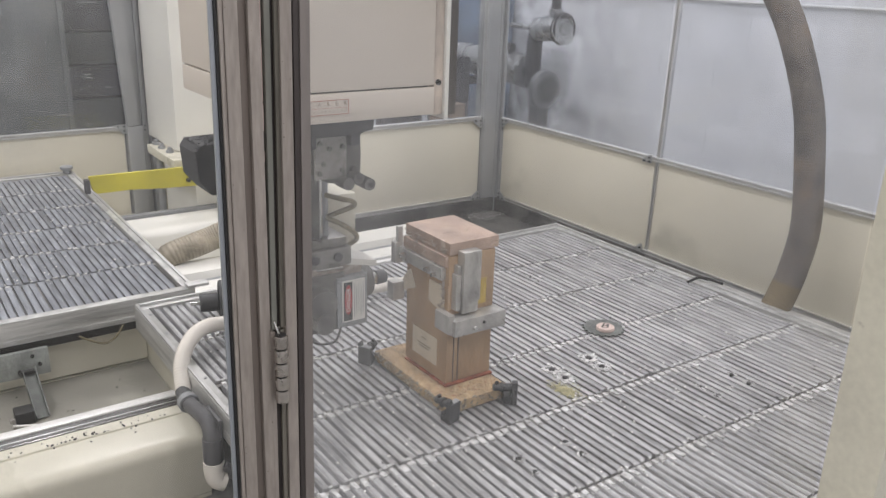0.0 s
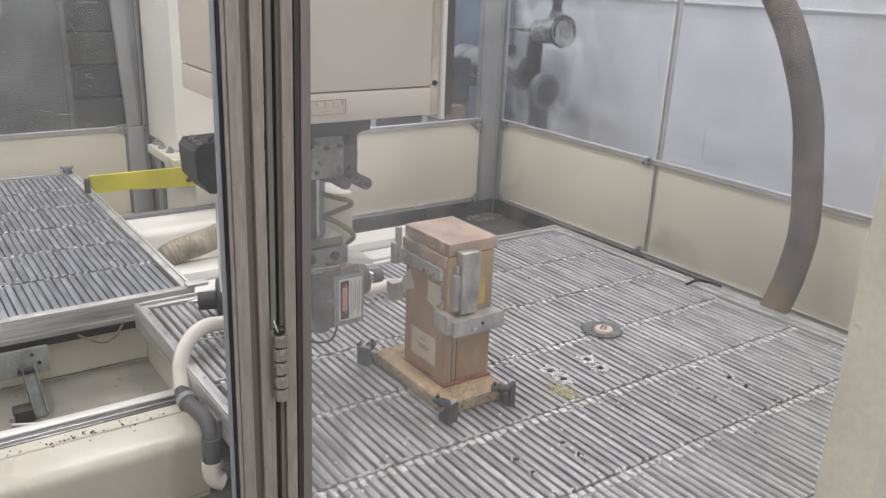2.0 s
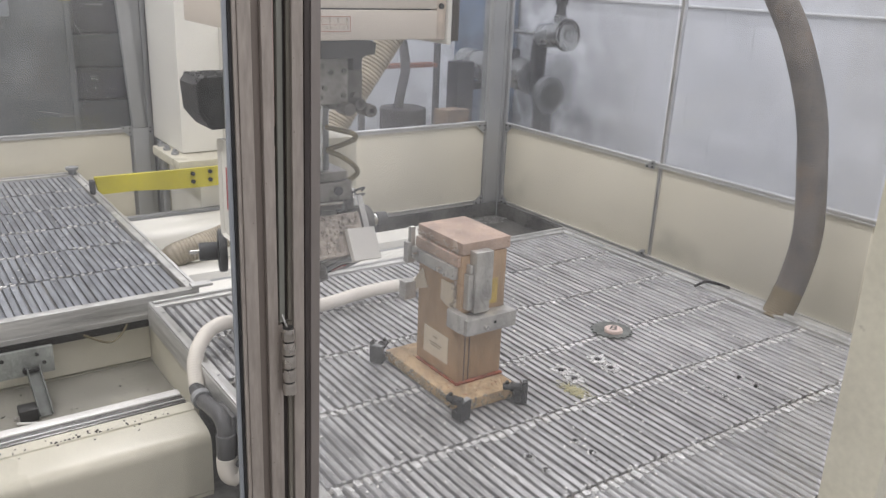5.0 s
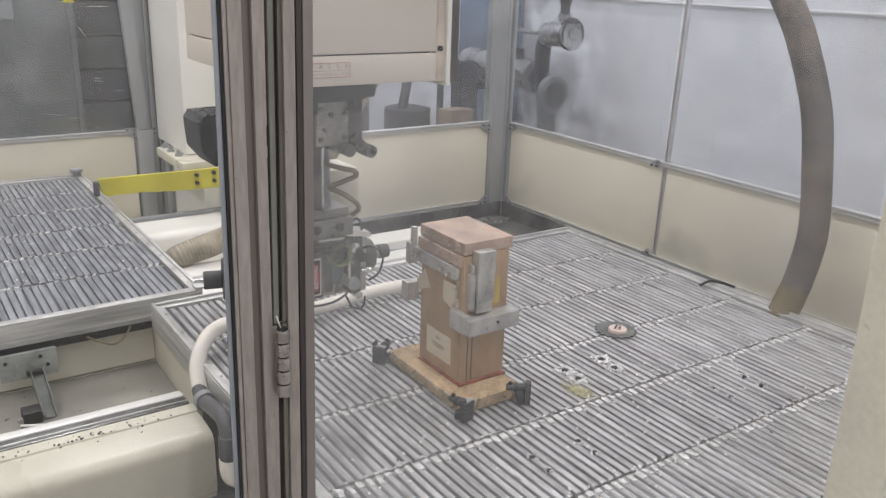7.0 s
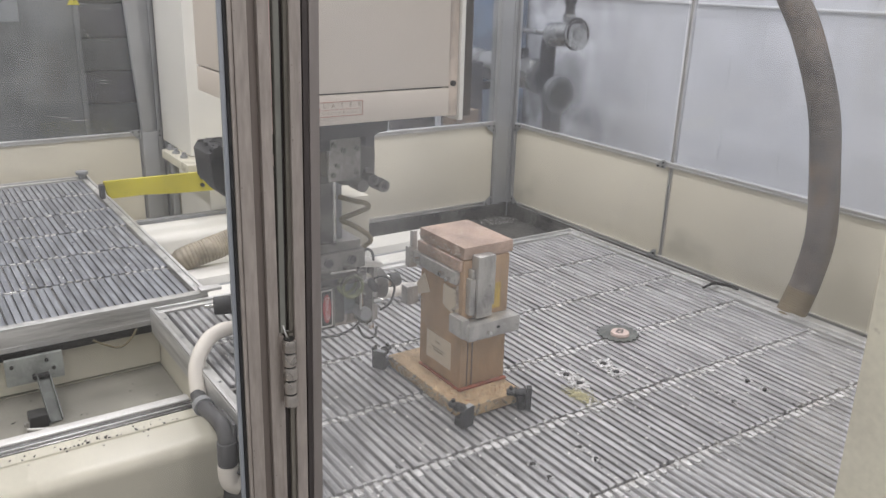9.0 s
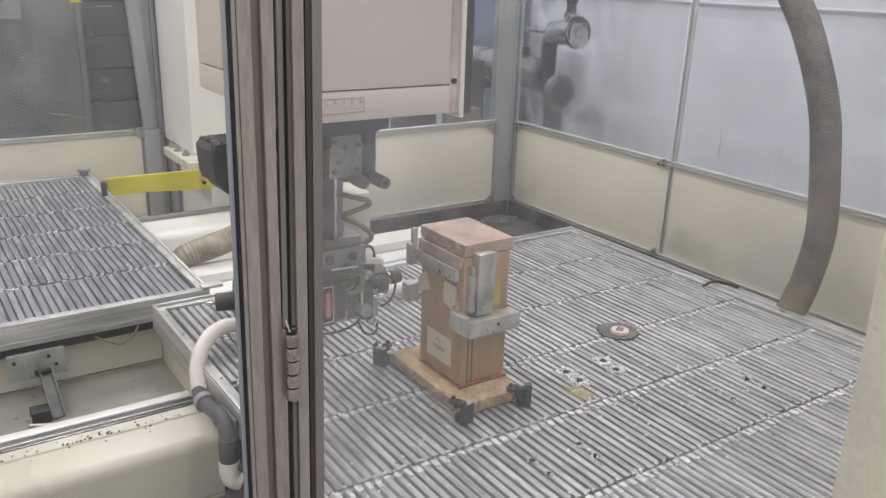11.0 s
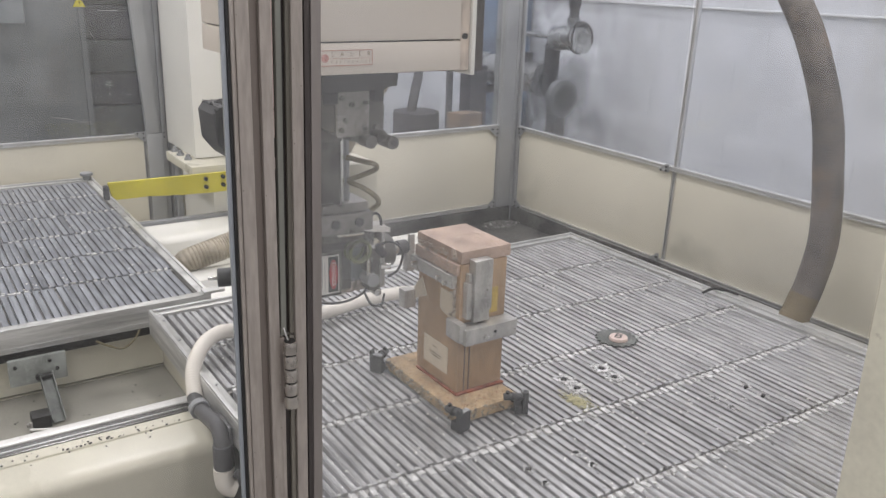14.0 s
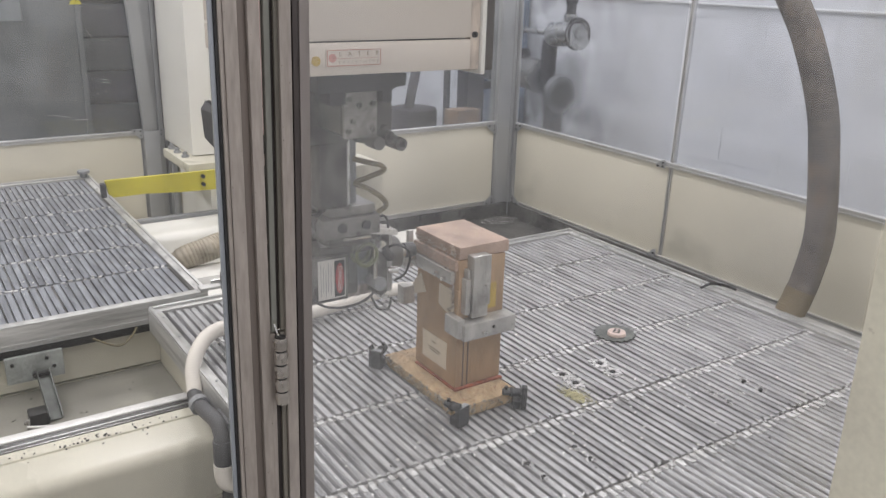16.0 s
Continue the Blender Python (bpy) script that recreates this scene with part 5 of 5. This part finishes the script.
    part("cream_box", box(0.99, 1.088, 1.95, 2.08, 0.90, 1.043, bevel=0.006), CREAM_BASE, th, "cream junction box")
    part("box_arm", box(0.90, 0.99, 1.97, 2.05, 0.96, 1.30, bevel=0.004), HEAD_GREY, th)
    part("feed_column", cyl((0.862, 1.70, 1.01), (0.862, 1.70, 1.20), 0.011, seg=14), GREY, th)
    part("column", box(0.775, 0.842, 1.68, 1.80, 1.02, 1.20, bevel=0.006), HEAD_GREY, th, "dark head column")
    part("column_rod", cyl((0.848, 1.69, 1.01), (0.848, 1.69, 1.19), 0.006, seg=10), CHROME, th)
    pts = [(0.862, 1.69, 1.128), (0.889, 1.655, 1.122), (0.911, 1.652, 1.116), (0.922, 1.66, 1.101), (0.894, 1.685, 1.082), (0.865, 1.685, 1.073), (0.884, 1.655, 1.063), (0.917, 1.652, 1.038), (0.929, 1.66, 1.018), (0.921, 1.675, 1.002), (0.895, 1.68, 0.988)]
    part("coiled_tube", tube(pts, 0.0062, n=110, seg=10), AMBER_TUBE, th, "coiled amber hose")
    # collar
    part("collar", box(0.79, 0.905, 1.665, 1.79, 1.004, 1.026, bevel=0.003), HEAD_PLATE, th, "flat grey collar")
    cl = part("turn_table", box(0.770, 0.912, 1.655, 1.80, 0.958, 1.003, bevel=0.003), HEAD_PLATE, th, "grey aluminium rotary block")
    part("neck", box(0.80, 0.905, 1.69, 1.80, 0.925, 0.957, bevel=0.003), HEAD_GREY, th)
    part("neck_bar", cyl((0.83, 1.682, 0.948), (0.90, 1.682, 0.945), 0.006, seg=10), CHROME, th)
    for bx in (0.815, 0.875):
        part("screw", cyl((bx, 1.650, 0.982), (bx, 1.656, 0.982), 0.011, seg=14), CLAMP_BLACK, cl)
    return th


def cutting_head(th):
    """The tilting head: origin on its turning axis, the nozzle along +x."""
    c = new("cutting_head")
    c.parent = th
    c["label"] = "grey cutting head with nozzle, warning labels and hoses"
    o = Vector((0.85, 1.775, 0.848))

    def L(p):
        return (p[0] - o.x, p[1] - o.y, p[2] - o.z)

    def bx(x0, x1, ya, yb, za, zb, bevel=0.002):
        return box(x0 - o.x, x1 - o.x, ya - o.y, yb - o.y, za - o.z, zb - o.z, bevel=bevel)

    def cy(a, b, *r, **k):
        return cyl(L(a), L(b), *r, **k)
    part("body", bx(0.785, 0.905, 1.675, 1.80, 0.775, 0.925, 0.006), HEAD_GREY, c, "dusty dark grey head body")
    bd = part("gearbox", bx(0.88, 0.965, 1.67, 1.79, 0.778, 0.912, 0.004), GREY, c, "grey box with warning label")
    # warning label on the near face of the gearbox
    lb = part("warning_label", bx(0.893, 0.956, 1.6675, 1.6688, 0.793, 0.902, 0), LABELWHITE, bd, "white and red danger label")
    part("red_field", bx(0.897, 0.920, 1.6655, 1.667, 0.797, 0.898, 0), BLACK, lb)
    oval = bmesh.new()
    bmesh.ops.create_cone(oval, cap_ends=True, segments=28, radius1=0.5, radius2=0.5, depth=0.001, matrix=Matrix.Translation(L((0.9085, 1.665, 0.852))) @ Matrix.Rotation(radians(90), 4, "X") @ Matrix.Diagonal((0.021, 0.078, 1, 1)))
    part("red_oval", oval, RED, lb)
    lettering("letters", "DANGER", 0.0155, Matrix.Translation(L((0.9085, 1.6640, 0.852))) @ pose(0, 0, 0, 90, 0, 0) @ pose(0, 0, 0, 0, 0, 90), LABELWHITE, lb)
    for i in range(5):
        part("bar", bx(0.926 + 0.006 * i, 0.9275 + 0.006 * i, 1.6664, 1.6673, 0.803 + 0.007 * (i % 3), 0.893 - 0.009 * (i % 2), 0), GREY, lb)
    # second label on the other side
    l2 = part("warning_label", bx(0.792, 0.863, 1.8135, 1.815, 0.823, 0.921, 0), LABELWHITE, bd, "white and red danger label")
    part("red_field", bx(0.834, 0.860, 1.8151, 1.8162, 0.827, 0.917, 0), BLACK, l2)
    oval = bmesh.new()
    bmesh.ops.create_cone(oval, cap_ends=True, segments=28, radius1=0.5, radius2=0.5, depth=0.001, matrix=Matrix.Translation(L((0.847, 1.8168, 0.872))) @ Matrix.Rotation(radians(90), 4, "X") @ Matrix.Diagonal((0.022, 0.076, 1, 1)))
    part("red_oval", oval, RED, l2)
    lettering("letters", "DANGER", 0.0155, Matrix.Translation(L((0.847, 1.8176, 0.872))) @ pose(0, 0, 0, -90, 0, 0) @ pose(0, 0, 0, 0, 0, -90), LABELWHITE, l2)
    for i in range(5):
        part("bar", bx(0.798 + 0.0065 * i, 0.7995 + 0.0065 * i, 1.8151, 1.8157, 0.831 + 0.007 * (i % 3), 0.912 - 0.009 * (i % 2), 0), GREY, l2)
    part("label_block", bx(0.775, 0.872, 1.74, 1.813, 0.815, 0.93, 0.004), HEAD_PLATE, c, "grey box with warning label")
    # mounting plate and nozzle
    pl = part("mounting_plate", bx(0.967, 0.984, 1.735, 1.83, 0.772, 0.926, 0.005), BLOCKALU, c, "pale end plate")
    part("arm_bar", bm_prism(bmesh.new(), [(0.90 - o.x, 0.965 - o.z), (0.985 - o.x, 0.944 - o.z), (0.985 - o.x, 0.930 - o.z), (0.90 - o.x, 0.948 - o.z)], "y", 1.66 - o.y, 1.74 - o.y), LABELWHITE, c)
    part("arm_bar", bm_prism(bmesh.new(), [(0.915 - o.x, -0.100), (0.985 - o.x, -0.084), (0.985 - o.x, -0.072), (0.915 - o.x, -0.085)], "y", 0.02, 0.075), LABELWHITE, c)
    part("loop_cable", tube([(0.075, 0.06, -0.075), (0.080, 0.062, -0.105), (0.098, 0.062, -0.122), (0.115, 0.06, -0.108), (0.118, 0.058, -0.078), (0.112, 0.055, -0.06)], 0.0034, n=40, seg=8), CABLE, c, "black looped cable")
    part("manifold_plug", cyl((0.112, 0.055, -0.070), (0.112, 0.055, -0.03), 0.0095, seg=12, bevel=0.002), HEAD_GREY, c)
    part("manifold_plug", cyl((0.10, 0.062, -0.045), (0.125, 0.062, -0.01), 0.011, seg=12, bevel=0.002), CLAMP_BLACK, c)
    part("nozzle_base", cy((0.985, 1.775, 0.848), (1.022, 1.775, 0.848), 0.049, 0.043, seg=32, bevel=0.003), BELL, c, "dark bell-shaped nozzle holder")
    part("nozzle_bell", cy((1.0225, 1.775, 0.848), (1.036, 1.775, 0.848), 0.042, 0.019, seg=32), BELL, c)
    part("nozzle_ring", cy((1.0365, 1.775, 0.848), (1.048, 1.775, 0.848), 0.0165, seg=24, bevel=0.001), CHROME, c)
    part("nozzle", cy((1.0485, 1.775, 0.848), (1.077, 1.775, 0.848), 0.0195, 0.0185, seg=24, bevel=0.003), PVC_GREY, c, "dark nozzle tip")
    part("jet", cy((1.0775, 1.775, 0.848), (1.083, 1.775, 0.848), 0.004, 0.003, seg=10), CHROME, c)
    # grainy top block and rounded cover
    rnd = random.Random(4)
    bm = bm_box(bmesh.new(), 0.80 - o.x, 0.955 - o.x, 1.68 - o.y, 1.785 - o.y, 0.913 - o.z, 0.940 - o.z, 0.004)
    for i in range(150):
        s = rnd.uniform(0.0015, 0.004)
        bm_box(bm, -s, s, -s, s, -s, s, m=pose(rnd.uniform(0.81, 0.95) - o.x, rnd.uniform(1.685, 1.78) - o.y, 0.940 - o.z, rnd.uniform(0, 90), rnd.uniform(0, 90), 0))
    part("crusted_top", bm, SPATTER, c, "crusted dusty top", 0)
    # hoses: green loop on the far side, black cables
    pts = [(0.905 + 0.027 * math.cos(a) - o.x, 1.808 + 0.002 * k - o.y, 0.815 + 0.027 * math.sin(a) - o.z) for k, a in enumerate([i * 0.55 for i in range(34)])]
    pts = [(p[0], min(p[1], 1.845 - o.y), p[2]) for p in pts]
    part("green_coil", tube(pts, 0.0042, n=130, seg=8), GREEN_TUBE, c, "coiled yellow-green tube")
    part("cable", tube([L(p) for p in ((0.96, 1.82, 0.82), (0.985, 1.85, 0.80), (1.02, 1.85, 0.83), (1.015, 1.84, 0.88), (0.99, 1.83, 0.90))], 0.003, n=40, seg=8), CABLE, c)
    part("cable", tube([L(p) for p in ((0.93, 1.82, 0.935), (0.945, 1.83, 0.965), (0.97, 1.835, 0.968), (0.978, 1.835, 0.94))], 0.003, n=40, seg=8), CABLE, c)
    part("cable", tube([L(p) for p in ((0.79, 1.66, 0.80), (0.81, 1.65, 0.765), (0.86, 1.65, 0.757), (0.885, 1.66, 0.785))], 0.0028, n=40, seg=8), CABLE, c)
    part("cable", tube([L(p) for p in ((0.76, 1.81, 0.895), (0.80, 1.83, 0.93), (0.87, 1.825, 0.945), (0.93, 1.82, 0.93), (0.955, 1.82, 0.88), (0.94, 1.83, 0.84))], 0.0032, n=40, seg=8), CABLE, c)
    part("clear_cover", box(0.876 - o.x, 0.932 - o.x, 1.802 - o.y, 1.808 - o.y, 0.80 - o.z, 0.895 - o.z, bevel=0.002), PANE, c, "clear plastic cover")
    part("hood", bx(0.795, 0.945, 1.80, 1.852, 0.766, 0.806, 0.016), HOODPANE, c, "clear glossy dust hood")
    part("hood_clip", cy((0.80, 1.83, 0.772), (0.94, 1.83, 0.772), 0.004, seg=8), CHROME, c)
    part("fitting", cy((0.955, 1.80, 0.93), (0.955, 1.845, 0.93), 0.010, seg=12, bevel=0.001), CHROME, c)
    part("fitting", cy((0.962, 1.845, 0.862), (0.985, 1.855, 0.862), 0.008, seg=12, bevel=0.001), CHROME, c)
    part("fitting", cy((0.90, 1.80, 0.79), (0.90, 1.835, 0.79), 0.010, seg=12, bevel=0.001), CHROME, c)
    part("manifold", bx(0.935, 0.966, 1.795, 1.835, 0.81, 0.925, 0.003), HEAD_GREY, c, "dark valve manifold")
    part("drip_edge", bx(0.80, 0.93, 1.79, 1.812, 0.777, 0.792, 0.002), ALU, c)
    part("valve", cy((0.945, 1.80, 0.80), (0.945, 1.845, 0.80), 0.014, seg=14, bevel=0.002), CHROME, c)
    part("valve", cy((0.94, 1.80, 0.895), (0.94, 1.85, 0.895), 0.017, seg=14, bevel=0.002), GREY, c)
    part("rod", cy((0.93, 1.84, 0.80), (0.93, 1.84, 0.88), 0.005, seg=10), CHROME, c)
    part("motor", cy((0.83, 1.64, 0.86), (0.83, 1.676, 0.86), 0.038, seg=24, bevel=0.004), HEAD_GREY, c)
    part("motor_cap", cy((0.83, 1.63, 0.815), (0.83, 1.676, 0.815), 0.026, seg=24, bevel=0.004), HEAD_GREY, c)
    kb = part("rear_knob", cy((0.715, 1.76, 0.84), (0.745, 1.76, 0.84), 0.03, seg=20, bevel=0.004), PVC_GREY, c)
    return c, o


RAM = ram()
HEAD, HEAD_AT = cutting_head(RAM)
# tail unit of the head
kn = part("tail_unit", cyl((0.752, 2.32, 0.648), (0.805, 2.305, 0.648), 0.028, seg=18, bevel=0.004), CLAMP_BLACK, RAM, "dark round knob")
part("tail_pin", cyl((0.725, 2.325, 0.648), (0.752, 2.32, 0.648), 0.006, seg=10), CHROME, kn)
part("tail_flange", cyl((0.806, 2.305, 0.648), (0.83, 2.298, 0.648), 0.066, seg=26, bevel=0.008), CLAMP_BLACK, kn)
part("plate_label", box(0.7135, 0.7146, 1.93, 1.955, 0.88, 0.99), RED, RAM, "faded red label")


# ---------------------------------------------------------------- duct hose at the guard wall
dh = thing("duct_hose", "large dirty grey corrugated extraction duct hanging by the guard wall", "hose")
CURVE = [(2.392, 1.462, 0.575), (2.425, 1.458, 0.64), (2.45, 1.452, 0.72), (2.452, 1.436, 0.88), (2.455, 1.466, 1.098), (2.459, 1.507, 1.27), (2.466, 1.60, 1.469), (2.472, 1.698, 1.61), (2.48, 1.88, 1.85), (2.48, 2.08, 2.2)]
part("duct", tube(CURVE[1:], 0.0465, rib=0.0007, pitch=0.0082, seg=24), HOSE, dh)
part("duct_end", tube([CURVE[0], (2.408, 1.46, 0.607), (2.425, 1.458, 0.642), (2.436, 1.456, 0.672)], 0.0475, rib=0.001, pitch=0.0088, seg=24), HOSE_END, dh, "amber stained lower end of the duct")
part("lower_duct", tube([(2.372, 1.465, 0.52), (2.382, 1.463, 0.55), (2.391, 1.462, 0.574)], 0.046, n=6, seg=24), HOSE_END, dh)
part("stand", box(2.37, 2.45, 1.42, 1.50, 0.40, 0.52), GUTTER, dh)


# ---------------------------------------------------------------- outside the guard
def pump_group():
    p = thing("pump_unit", "silver electric pump with round flanges and pipework on the wall", "pump")
    part("motor", cyl((3.58, 4.10, 1.27), (3.58, 3.875, 1.285), 0.075, seg=28, bevel=0.01), SILVER, p)
    f = part("flange", cyl((3.58, 3.875, 1.285), (3.58, 3.86, 1.288), 0.095, seg=32, bevel=0.003), SILVER, p)
    part("face_ring", tube([(3.58 + 0.084 * math.cos(a), 3.858, 1.288 + 0.084 * math.sin(a)) for a in [k * math.pi / 12 for k in range(25)]], 0.007, n=60, seg=8), DARKRACK, f, "dark rubber ring")
    part("hub", cyl((3.58, 3.859, 1.288), (3.58, 3.852, 1.288), 0.040, seg=24, bevel=0.003), GREY, f)
    part("hub_plate", cyl((3.58, 3.851, 1.288), (3.58, 3.848, 1.288), 0.030, seg=24), SILVER, f)
    part("clamp_lug", box(3.53, 3.56, 3.90, 3.93, 1.352, 1.385, bevel=0.004), SILVER, p)
    part("rim", cyl((3.58, 3.8775, 1.287), (3.58, 3.872, 1.287), 0.098, seg=32), DARKRACK, f, "dark rubber ring")
    part("pipe", cyl((3.6, 3.965, 1.36), (3.6, 3.965, 1.46), 0.029, seg=16), DARKRACK, p)
    part("pipe", cyl((3.6, 3.965, 1.46), (3.6, 3.965, 2.2), 0.038, seg=16), DARKRACK, p)
    part("pipe_collar", cyl((3.6, 3.965, 1.355), (3.6, 3.965, 1.40), 0.042, seg=16), SILVER, p)
    part("elbow", tube([(3.62, 4.12, 1.27), (3.62, 4.16, 1.22), (3.62, 4.17, 1.1), (3.62, 4.17, 0.9)], 0.05, n=14, seg=18), DARKRACK, p)
    part("pipe", cyl((3.62, 4.1, 1.27), (3.62, 4.7, 1.27), 0.018, seg=12), SILVER, p)
    q = thing("blower_unit", "silver drum blower with dark round inlet beside the pump", "blower")
    part("drum", cyl((3.60, 4.95, 1.01), (3.60, 4.23, 1.002), 0.105, seg=32, bevel=0.014), SILVER, q)
    g = part("drum_face", cyl((3.60, 4.228, 0.995), (3.60, 4.205, 0.994), 0.115, seg=10, bevel=0.008), SILVER, q, "cut-cornered silver end cover")
    part("inlet", cyl((3.60, 4.204, 0.994), (3.60, 4.198, 0.994), 0.044, seg=24), PVC_GREY, g)
    for dx in (-0.018, 0.0, 0.018):
        part("slot", box(3.60 + dx - 0.005, 3.60 + dx + 0.005, 4.190, 4.197, 0.962, 1.026), SILVER, g)
    part("casing", cyl((3.55, 3.995, 0.91), (3.55, 3.945, 0.91), 0.118, seg=32, bevel=0.008), GREY, q)
    part("casing_throat", cyl((3.55, 3.9435, 0.91), (3.55, 3.938, 0.91), 0.082, seg=28), BLACK, q)
    part("stand", box(3.53, 3.62, 4.0, 4.08, 0.0, 0.84, bevel=0.004), PVC_GREY, q)
    part("pedestal", box(3.31, 3.45, 4.62, 4.75, 0.0, 1.05, bevel=0.01), DARKRACK, q)
    part("saddle", box(3.451, 3.66, 4.64, 4.73, 0.86, 0.905, bevel=0.004), DARKRACK, q)
    ct = thing("cardboard_carton", "brown cardboard carton standing behind the guard", "carton")
    part("carton", box(3.10, 3.27, 4.42, 4.58, 0.0, 0.762, bevel=0.004), CARTON, ct)
    part("flap", box(3.098, 3.272, 4.418, 4.50, 0.763, 0.770, bevel=0.002), CARTON, ct)
    part("bracket", box(3.55, 3.60, 4.33, 4.385, 1.09, 1.16, bevel=0.004), DARKRACK, q)
    # shelf frame and drum seen through the rear window
    s = thing("steel_rack", "grey steel rack frame with red shelf edge behind the guard", "rack")
    for x in (3.05, 3.72):
        part("leg", box(x - 0.02, x + 0.02, 5.46, 5.5, 0.0, 1.16, bevel=0.003), PVC_GREY, s)
    part("top_bar", box(3.03, 3.74, 5.46, 5.5, 1.16, 1.19, bevel=0.003), PVC_GREY, s)
    part("shelf", box(3.05, 3.70, 5.44, 5.55, 0.915, 0.945, bevel=0.003), RUST, s)
    d = thing("grey_drum", "low dark grey drum standing behind the guard", "drum")
    part("drum", cyl((3.276, 5.252, 0.0), (3.276, 5.252, 0.66), 0.172, seg=32, bevel=0.02), DARKRACK, d)
    part("duct", tube([(3.22, 5.24, 0.64), (3.26, 5.25, 0.8), (3.30, 5.27, 0.95), (3.28, 5.3, 1.15), (3.25, 5.35, 1.3)], 0.035, n=30, seg=14), DARKRACK, d)
    b = thing("blue_cabinet", "steel blue cabinet standing behind the guard", "cabinet")
    part("body", box(3.93, 4.08, 4.95, 5.55, 0.0, 2.3, bevel=0.01), STEEL_BLUE, b)
    part("door", box(3.915, 3.93, 4.98, 5.52, 0.1, 2.25, bevel=0.004), STEEL_BLUE, b)
    c = thing("grey_board", "large dull grey board standing behind the pallet window", "board")
    part("board", box(-1.2, 1.02, 5.30, 5.36, 0.0, 2.4, bevel=0.004), CURTAIN, c)
    part("pale_sheet", box(-0.5, 0.72, 5.285, 5.298, 1.30, 2.0, bevel=0.002), GREY, c, "paler grey sheet")
    part("edge_bar", box(1.0, 1.03, 5.27, 5.299, 0.0, 2.4, bevel=0.003), CURTAIN, c)
    r = thing("dark_rack", "dark shelf rack stacked with dark boxes behind the window", "rack")
    part("frame", box(1.05, 1.9, 5.55, 5.6, 0.0, 2.3), DARKRACK, r)
    rnd = random.Random(31)
    for k in range(9):
        part("box", box(1.06, 1.6, 5.45 + rnd.uniform(-0.02, 0.02), 5.548, 0.2 + k * 0.2, 0.385 + k * 0.2, bevel=0.006), DARKRACK if k % 2 else BLACKBOX, r)


pump_group()
for lx in (-1.2, 1.2, 3.2):
    for ly in (-1.5, 1.4, 4.9):
        cl = thing("ceiling_light", "long white fluorescent ceiling fixture", "ceiling light", "ceiling lights")
        part("housing", box(lx - 0.17, lx + 0.17, ly - 1.12, ly + 1.12, 4.30, 4.35, bevel=0.005), WHITE, cl)


# ---------------------------------------------------------------- concrete blocks of the wall
BW_, BH_ = 0.406, 0.2032
bm = bm_box(bmesh.new(), 0, 0.02, 0.0006, BW_ - 0.0006, 0.0006, BH_ - 0.0006)
bmesh.ops.bevel(bm, geom=[e for e in bm.edges if all(v.co.x < 0.01 for v in e.verts)], offset=0.0013, segments=1, affect="EDGES")
block_me = mesh_of("block", bm, BLOCKWALL, 0)
rnd = random.Random(2)
for k in range(14):
    z = 1.004 + (k - 4) * BH_
    for i in range(13):
        y = 1.0 + i * BW_ + (BW_ / 2 if k % 2 else 0) + 0.10
        ob = new("block", block_me)
        ob.parent = wall_e
        ob.location = (4.0995 + rnd.uniform(-0.0008, 0.0008), y, z)
bm = bm_box(bmesh.new(), 0.0025, BW_ - 0.0025, 0, 0.02, 0.0025, BH_ - 0.0025)
block_n = mesh_of("block", bm, BLOCKWALL, 0)
for k in range(12):
    for i in range(8):
        ob = new("block", block_n)
        ob.parent = wall_n
        ob.location = (1.2 + i * BW_ + (BW_ / 2 if k % 2 else 0), 6.592, 0.0 + k * BH_)


# ---------------------------------------------------------------- what moves
def motions():
    table = [(0, 0), (3.5, 0.0008), (3.75, 0.012), (4.0, 0.0244), (4.3, 0.0265), (6.5, 0.0265), (8.0, 0.0262), (8.5, 0.017), (9.0, 0.007), (9.4, 0.006), (12.5, 0.006), (13.0, -0.0037), (13.5, -0.0076), (14.5, -0.0079), (15.0, 0.0107), (15.5, 0.0085), (16.0, 0.001)]
    for ob in RIDERS:
        base = ob.matrix_basis.copy()
        walk(ob, [(t, Matrix.Translation((x, 0, 0)) @ base) for t, x in table])
    ram_rows = [(0, 0.013, -0.003), (0.5, 0.014, -0.003), (1, 0.017, -0.003), (1.5, 0.021, -0.003), (2, 0.026, -0.003), (3, 0.029, -0.003), (4, 0.032, -0.003), (4.2, 0.033, 0.03), (4.5, 0.033, 0.1105), (4.8, 0.033, 0.1549), (5, 0.033, 0.1571), (6.5, 0.0334, 0.1596), (7, 0.033, 0.0688), (7.4, 0.03, 0.0044), (7.6, 0.028, 0.0035), (8, 0, 0.005), (9, 0.0029, 0.0058), (11, 0.0045, 0.0061), (11.4, 0.0049, 0.0081), (11.5, 0.0049, 0.0167), (12, 0.0037, 0.1091), (12.5, -0.0223, 0.1101), (13, -0.0217, 0.1105), (14.5, -0.0234, 0.1117), (15, -0.0296, 0.1104), (15.5, -0.0792, 0.1113), (16, -0.0796, 0.1121)]
    walk(RAM, [(t, pose(0, y, z)) for t, y, z in ram_rows])
    at = Matrix.Translation(HEAD_AT + Vector((0, 0, 0.008)))
    flip = [(0, 0), (4.6, 0), (5.0, 60), (5.4, 120), (5.8, 180), (16, 180)]
    walk(HEAD, [(t, at @ pose(0, 0.0, 0, a, 0, 0)) for t, a in flip])


motions()
